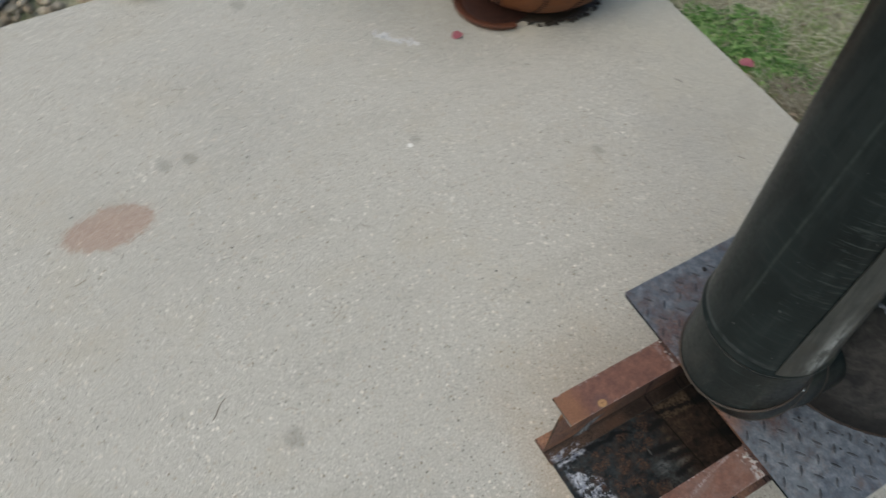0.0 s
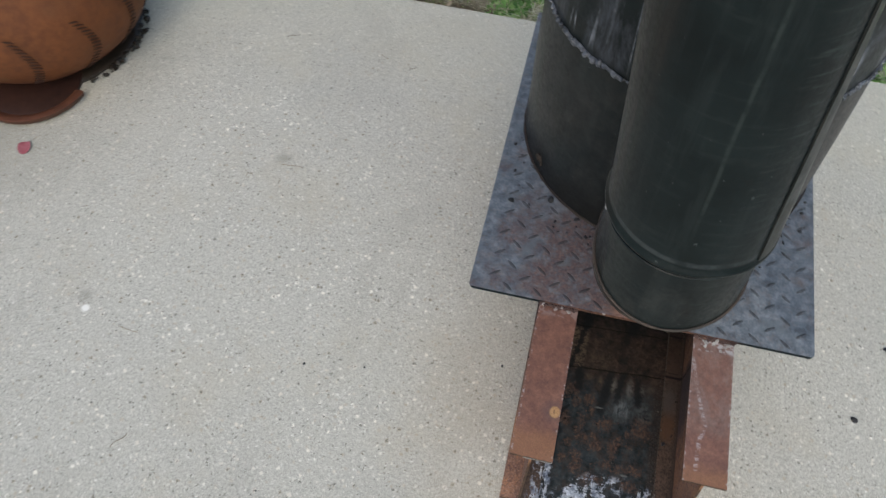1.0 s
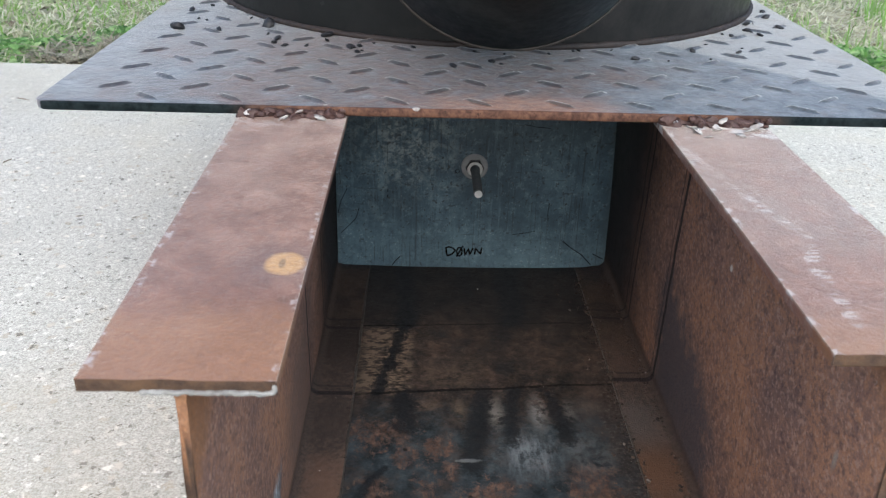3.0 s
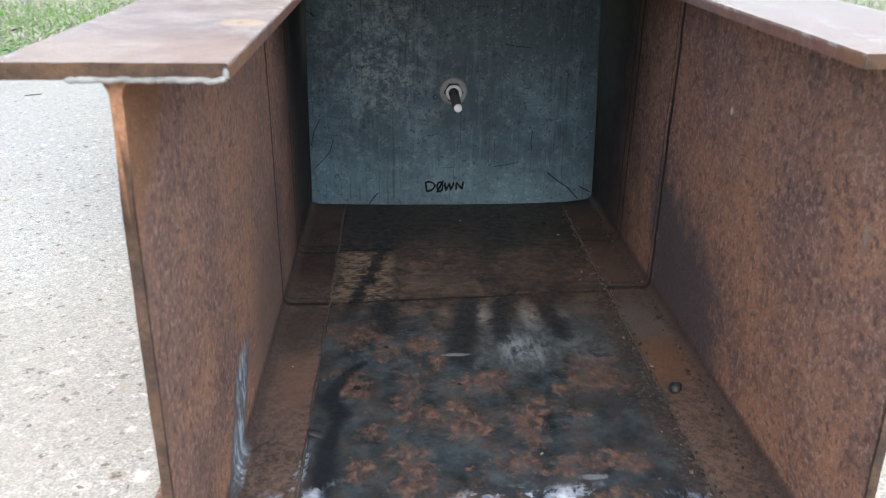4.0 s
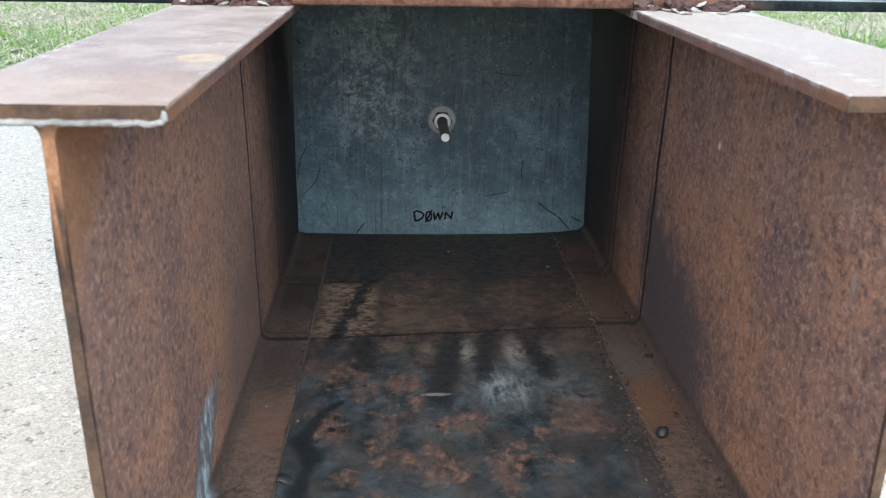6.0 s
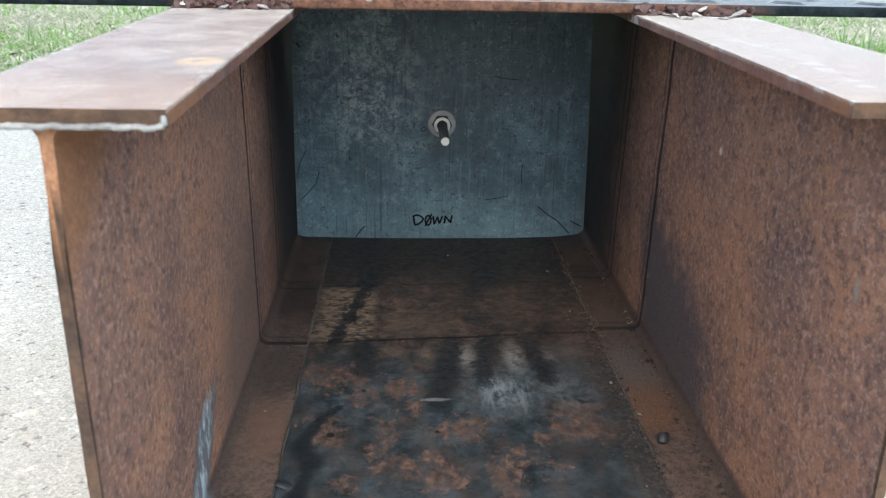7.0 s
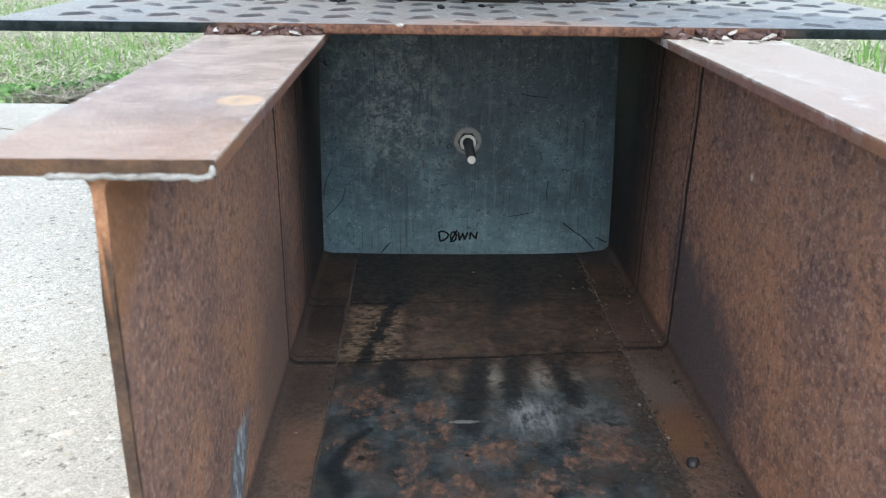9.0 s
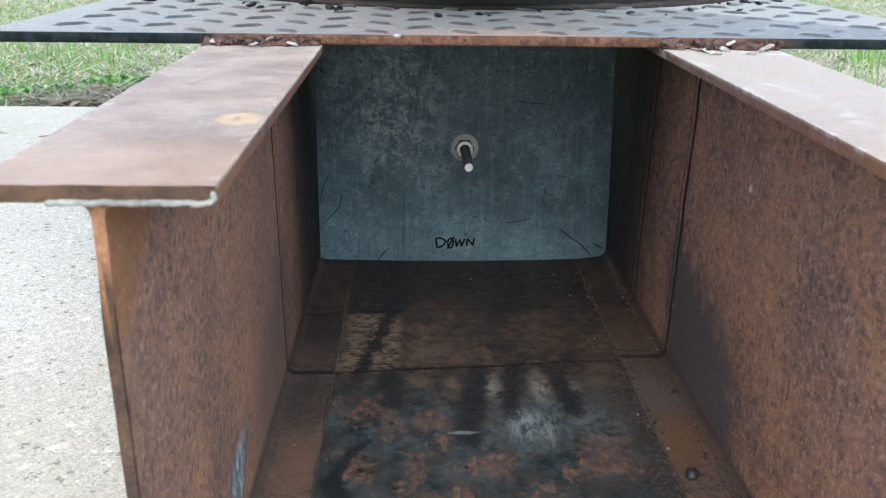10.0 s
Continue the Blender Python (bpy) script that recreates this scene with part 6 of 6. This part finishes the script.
for x, y, sx, sy, sz, sd in ((-2.965, -0.40, 0.16, 0.30, 0.085, 2.2), (-3.30, -0.15, 0.2, 0.26, 0.09, 5.1), (-3.055, -1.0, 0.20, 0.24, 0.08, 7.3)):
    bm = bmesh.new()
    add_lump(bm, (x, y, -0.02), (sx, sy, sz), sd, 0.25, 4)
    single("slate_rock", bm, SLATE, "smooth blue-grey rock in the pebble bed", "rock", "rocks beside the patio", smooth=180)
rnd = random.Random(12)
stones = thing("pebble_bed", (-2.85, 0.2, -0.03), "tan and white pebbles lying beside the patio", "pebbles", kind="stuff")
bm = bmesh.new()
for i in range(420):
    y = rnd.uniform(-1.6, 2.0)
    x = -2.755 - 0.05 - 0.45 * rnd.random() ** 1.5
    s = rnd.uniform(0.012, 0.034)
    add_lump(bm, (x, y, -0.06 + s * 0.5 + 0.045 * rnd.random()), (s, s * 0.8, s * 0.62), i * 0.61, 0.35, 1)
    if i < 110:
        add_lump(bm, (-2.785 + 0.03 * rnd.random(), rnd.uniform(-1.5, 1.4), -0.012), (s, s * 0.8, s * 0.6), i * 0.37, 0.35, 1)
part("pebbles", bm, PEBBLE, stones, "", 60)

# ---------- lawn ----------
def blades(name, count, region, height, width, lean, mat, seed, keep, label, category, z0=-0.052, flat=False):
    rng = np.random.default_rng(seed)
    x0, x1, y0, y1, power = region
    xs = rng.uniform(x0, x1, count)
    ys = y0 + (y1 - y0) * rng.random(count) ** power
    ok = []
    for x, y in zip(xs, ys):
        n = noise.noise((x * 1.7, y * 1.7, seed * 0.1)) + 0.5 * noise.noise((x * 5, y * 5, seed))
        ok.append(y > EDGE(x) + 0.012 and keep(n, rng.random()))
    ok = np.array(ok)
    xs, ys = xs[ok], ys[ok]
    n = len(xs)
    h = height * rng.uniform(0.45, 1.25, n)
    a = rng.uniform(0, 2 * np.pi, n)
    ln = lean * rng.uniform(0.3, 1.3, n) * h
    w = width * rng.uniform(0.6, 1.3, n) * (1 + np.clip(ys - 3, 0, 9) * 0.25)
    sx, sy = -np.sin(a) * w, np.cos(a) * w
    dx, dy = np.cos(a) * ln, np.sin(a) * ln
    dy = np.where(ys + dy < 1.700 - 0.006 * xs, np.abs(dy), dy)
    zb = np.full(n, z0)
    lift = rng.uniform(0.002, 0.02, n) if flat else np.zeros(n)
    hz = h * (0.22 if flat else 1.0)
    v = np.empty((n, 5, 3))
    v[:, 0] = np.stack([xs - sx, ys - sy, zb + lift], 1)
    v[:, 1] = np.stack([xs + sx, ys + sy, zb + lift], 1)
    v[:, 2] = np.stack([xs - sx * 0.8 + dx * 0.4, ys - sy * 0.8 + dy * 0.4, zb + lift + hz * 0.6], 1)
    v[:, 3] = np.stack([xs + sx * 0.8 + dx * 0.4, ys + sy * 0.8 + dy * 0.4, zb + lift + hz * 0.6], 1)
    v[:, 4] = np.stack([xs + dx, ys + dy, zb + lift + hz * (0.7 if flat else 0.95)], 1)
    idx = np.arange(n)[:, None] * 5
    quads = (idx + np.array([0, 1, 3, 2])).tolist()
    tris = (idx + np.array([2, 3, 4])).tolist()
    me = bpy.data.meshes.new(name)
    me.from_pydata(v.reshape(-1, 3).tolist(), [], quads + tris)
    me.materials.append(mat)
    me.shade_smooth()
    return tagged(new(name, me), label, category, kind="stuff")


blades("dry_grass", 130000, (-4.5, 3.6, 1.66, 7.5, 1.5), 0.07, 0.0024, 1.3, STRAW, 3, lambda n, r: r < 0.85 - n * 0.7, "straw-coloured dry grass lying on the soil", "grass", flat=True)
blades("lawn_grass", 76000, (-4.5, 3.6, 1.66, 7.5, 1.5), 0.034, 0.0024, 1.4, GRASS, 7, lambda n, r: r < 0.66 + n * 1.5, "thin green lawn grass beyond the patio", "grass")
blades("tall_grass", 3000, (-3.6, 3.4, 1.68, 3.3, 1.6), 0.085, 0.0026, 0.6, GRASS, 15, lambda n, r: n > 0.22 and r < 0.9, "tufts of taller green grass", "grass")

blades("tall_grass", 900, (1.42, 2.3, 1.82, 2.7, 1.0), 0.13, 0.0032, 0.55, GRASS, 23, lambda n, r: r < 0.7, "tuft of tall green grass beyond the patio edge", "grass")

DEAD = make_island("grey_dead_grass", ((0.0, (0.15, 0.135, 0.10)), (0.5, (0.34, 0.315, 0.24)), (1.0, (0.58, 0.55, 0.45))), 0.8, thin=0.3)
blades("dead_grass", 2600, (-1.02, -0.60, 1.70, 1.95, 1.3), 0.12, 0.0032, 1.2, DEAD, 31, lambda n, r: r < 0.9, "matted grey-brown dead grass at the patio edge", "grass", flat=True)

# broad-leaved weeds along the slab's edge
def leaf_cloud(name, count, mat, seed, place, size, up, label, category):
    rng = np.random.default_rng(seed)
    verts, faces = [], []
    for i in range(count):
        x, y, z = place(rng)
        s = size * rng.uniform(0.5, 1.3)
        a = rng.uniform(0, 6.28)
        tilt = rng.uniform(0.1, up)
        turn = Matrix.Rotation(a, 3, "Z") @ Matrix.Rotation(tilt, 3, "Y")
        k0 = len(verts)
        for px, py, pz in ((0, 0, 0), (0.30, 0.30, 0.10), (0.62, 0.20, 0.08), (1.0, 0, -0.10), (0.62, -0.20, 0.08), (0.30, -0.30, 0.10), (0.50, 0, -0.04)):
            verts.append(tuple(Vector((x, y, z)) + turn @ Vector((px * s, py * s, pz * s))))
        for k in range(6):
            faces.append((k0 + k, k0 + (k + 1) % 6, k0 + 6))
    me = bpy.data.meshes.new(name)
    me.from_pydata(verts, [], faces)
    me.materials.append(mat)
    me.shade_smooth()
    return tagged(new(name, me), label, category, kind="stuff")


CLUMPS = [(-1.50, 0.07, 0.09), (-1.36, 0.07, 0.09), (-1.23, 0.08, 0.08), (-1.10, 0.14, 0.11), (-0.99, 0.19, 0.10), (-1.35, 0.22, 0.13), (-0.88, 0.33, 0.09), (-0.56, 0.07, 0.07), (-0.52, 0.18, 0.10), (-0.66, 0.36, 0.11), (-2.0, 0.3, 0.2), (0.85, 0.06, 0.10), (1.15, 0.28, 0.13), (1.42, 0.20, 0.11)]


def weed_place(rng):
    x, dy, r = CLUMPS[rng.integers(len(CLUMPS))]
    a, q = rng.uniform(0, 6.28), r * math.sqrt(rng.random())
    px = x + q * math.cos(a) * 1.3
    return px, max(EDGE(px) + 0.01, EDGE(x) + dy + q * math.sin(a)), -0.05 + 0.05 * rng.random() * (1 - 0.5 * q / r)


leaf_cloud("weeds", 8000, WEED, 5, weed_place, 0.030, 1.1, "low bright green broad-leaved weeds at the patio edge", "weeds")


def litter_place(rng):
    x = rng.uniform(-3.0, 3.2)
    if rng.random() < 0.22:
        x = -0.76 + 0.10 * rng.standard_normal()
        return x, EDGE(x) + 0.012 + 0.24 * rng.random(), -0.045 + 0.03 * rng.random()
    return x, EDGE(x) + 0.03 + 1.6 * rng.random() ** 1.3, -0.047 + 0.012 * rng.random()


leaf_cloud("leaf_litter", 1300, LITTER, 8, litter_place, 0.042, 0.9, "brown dead leaves along the edge of the grass", "leaves")
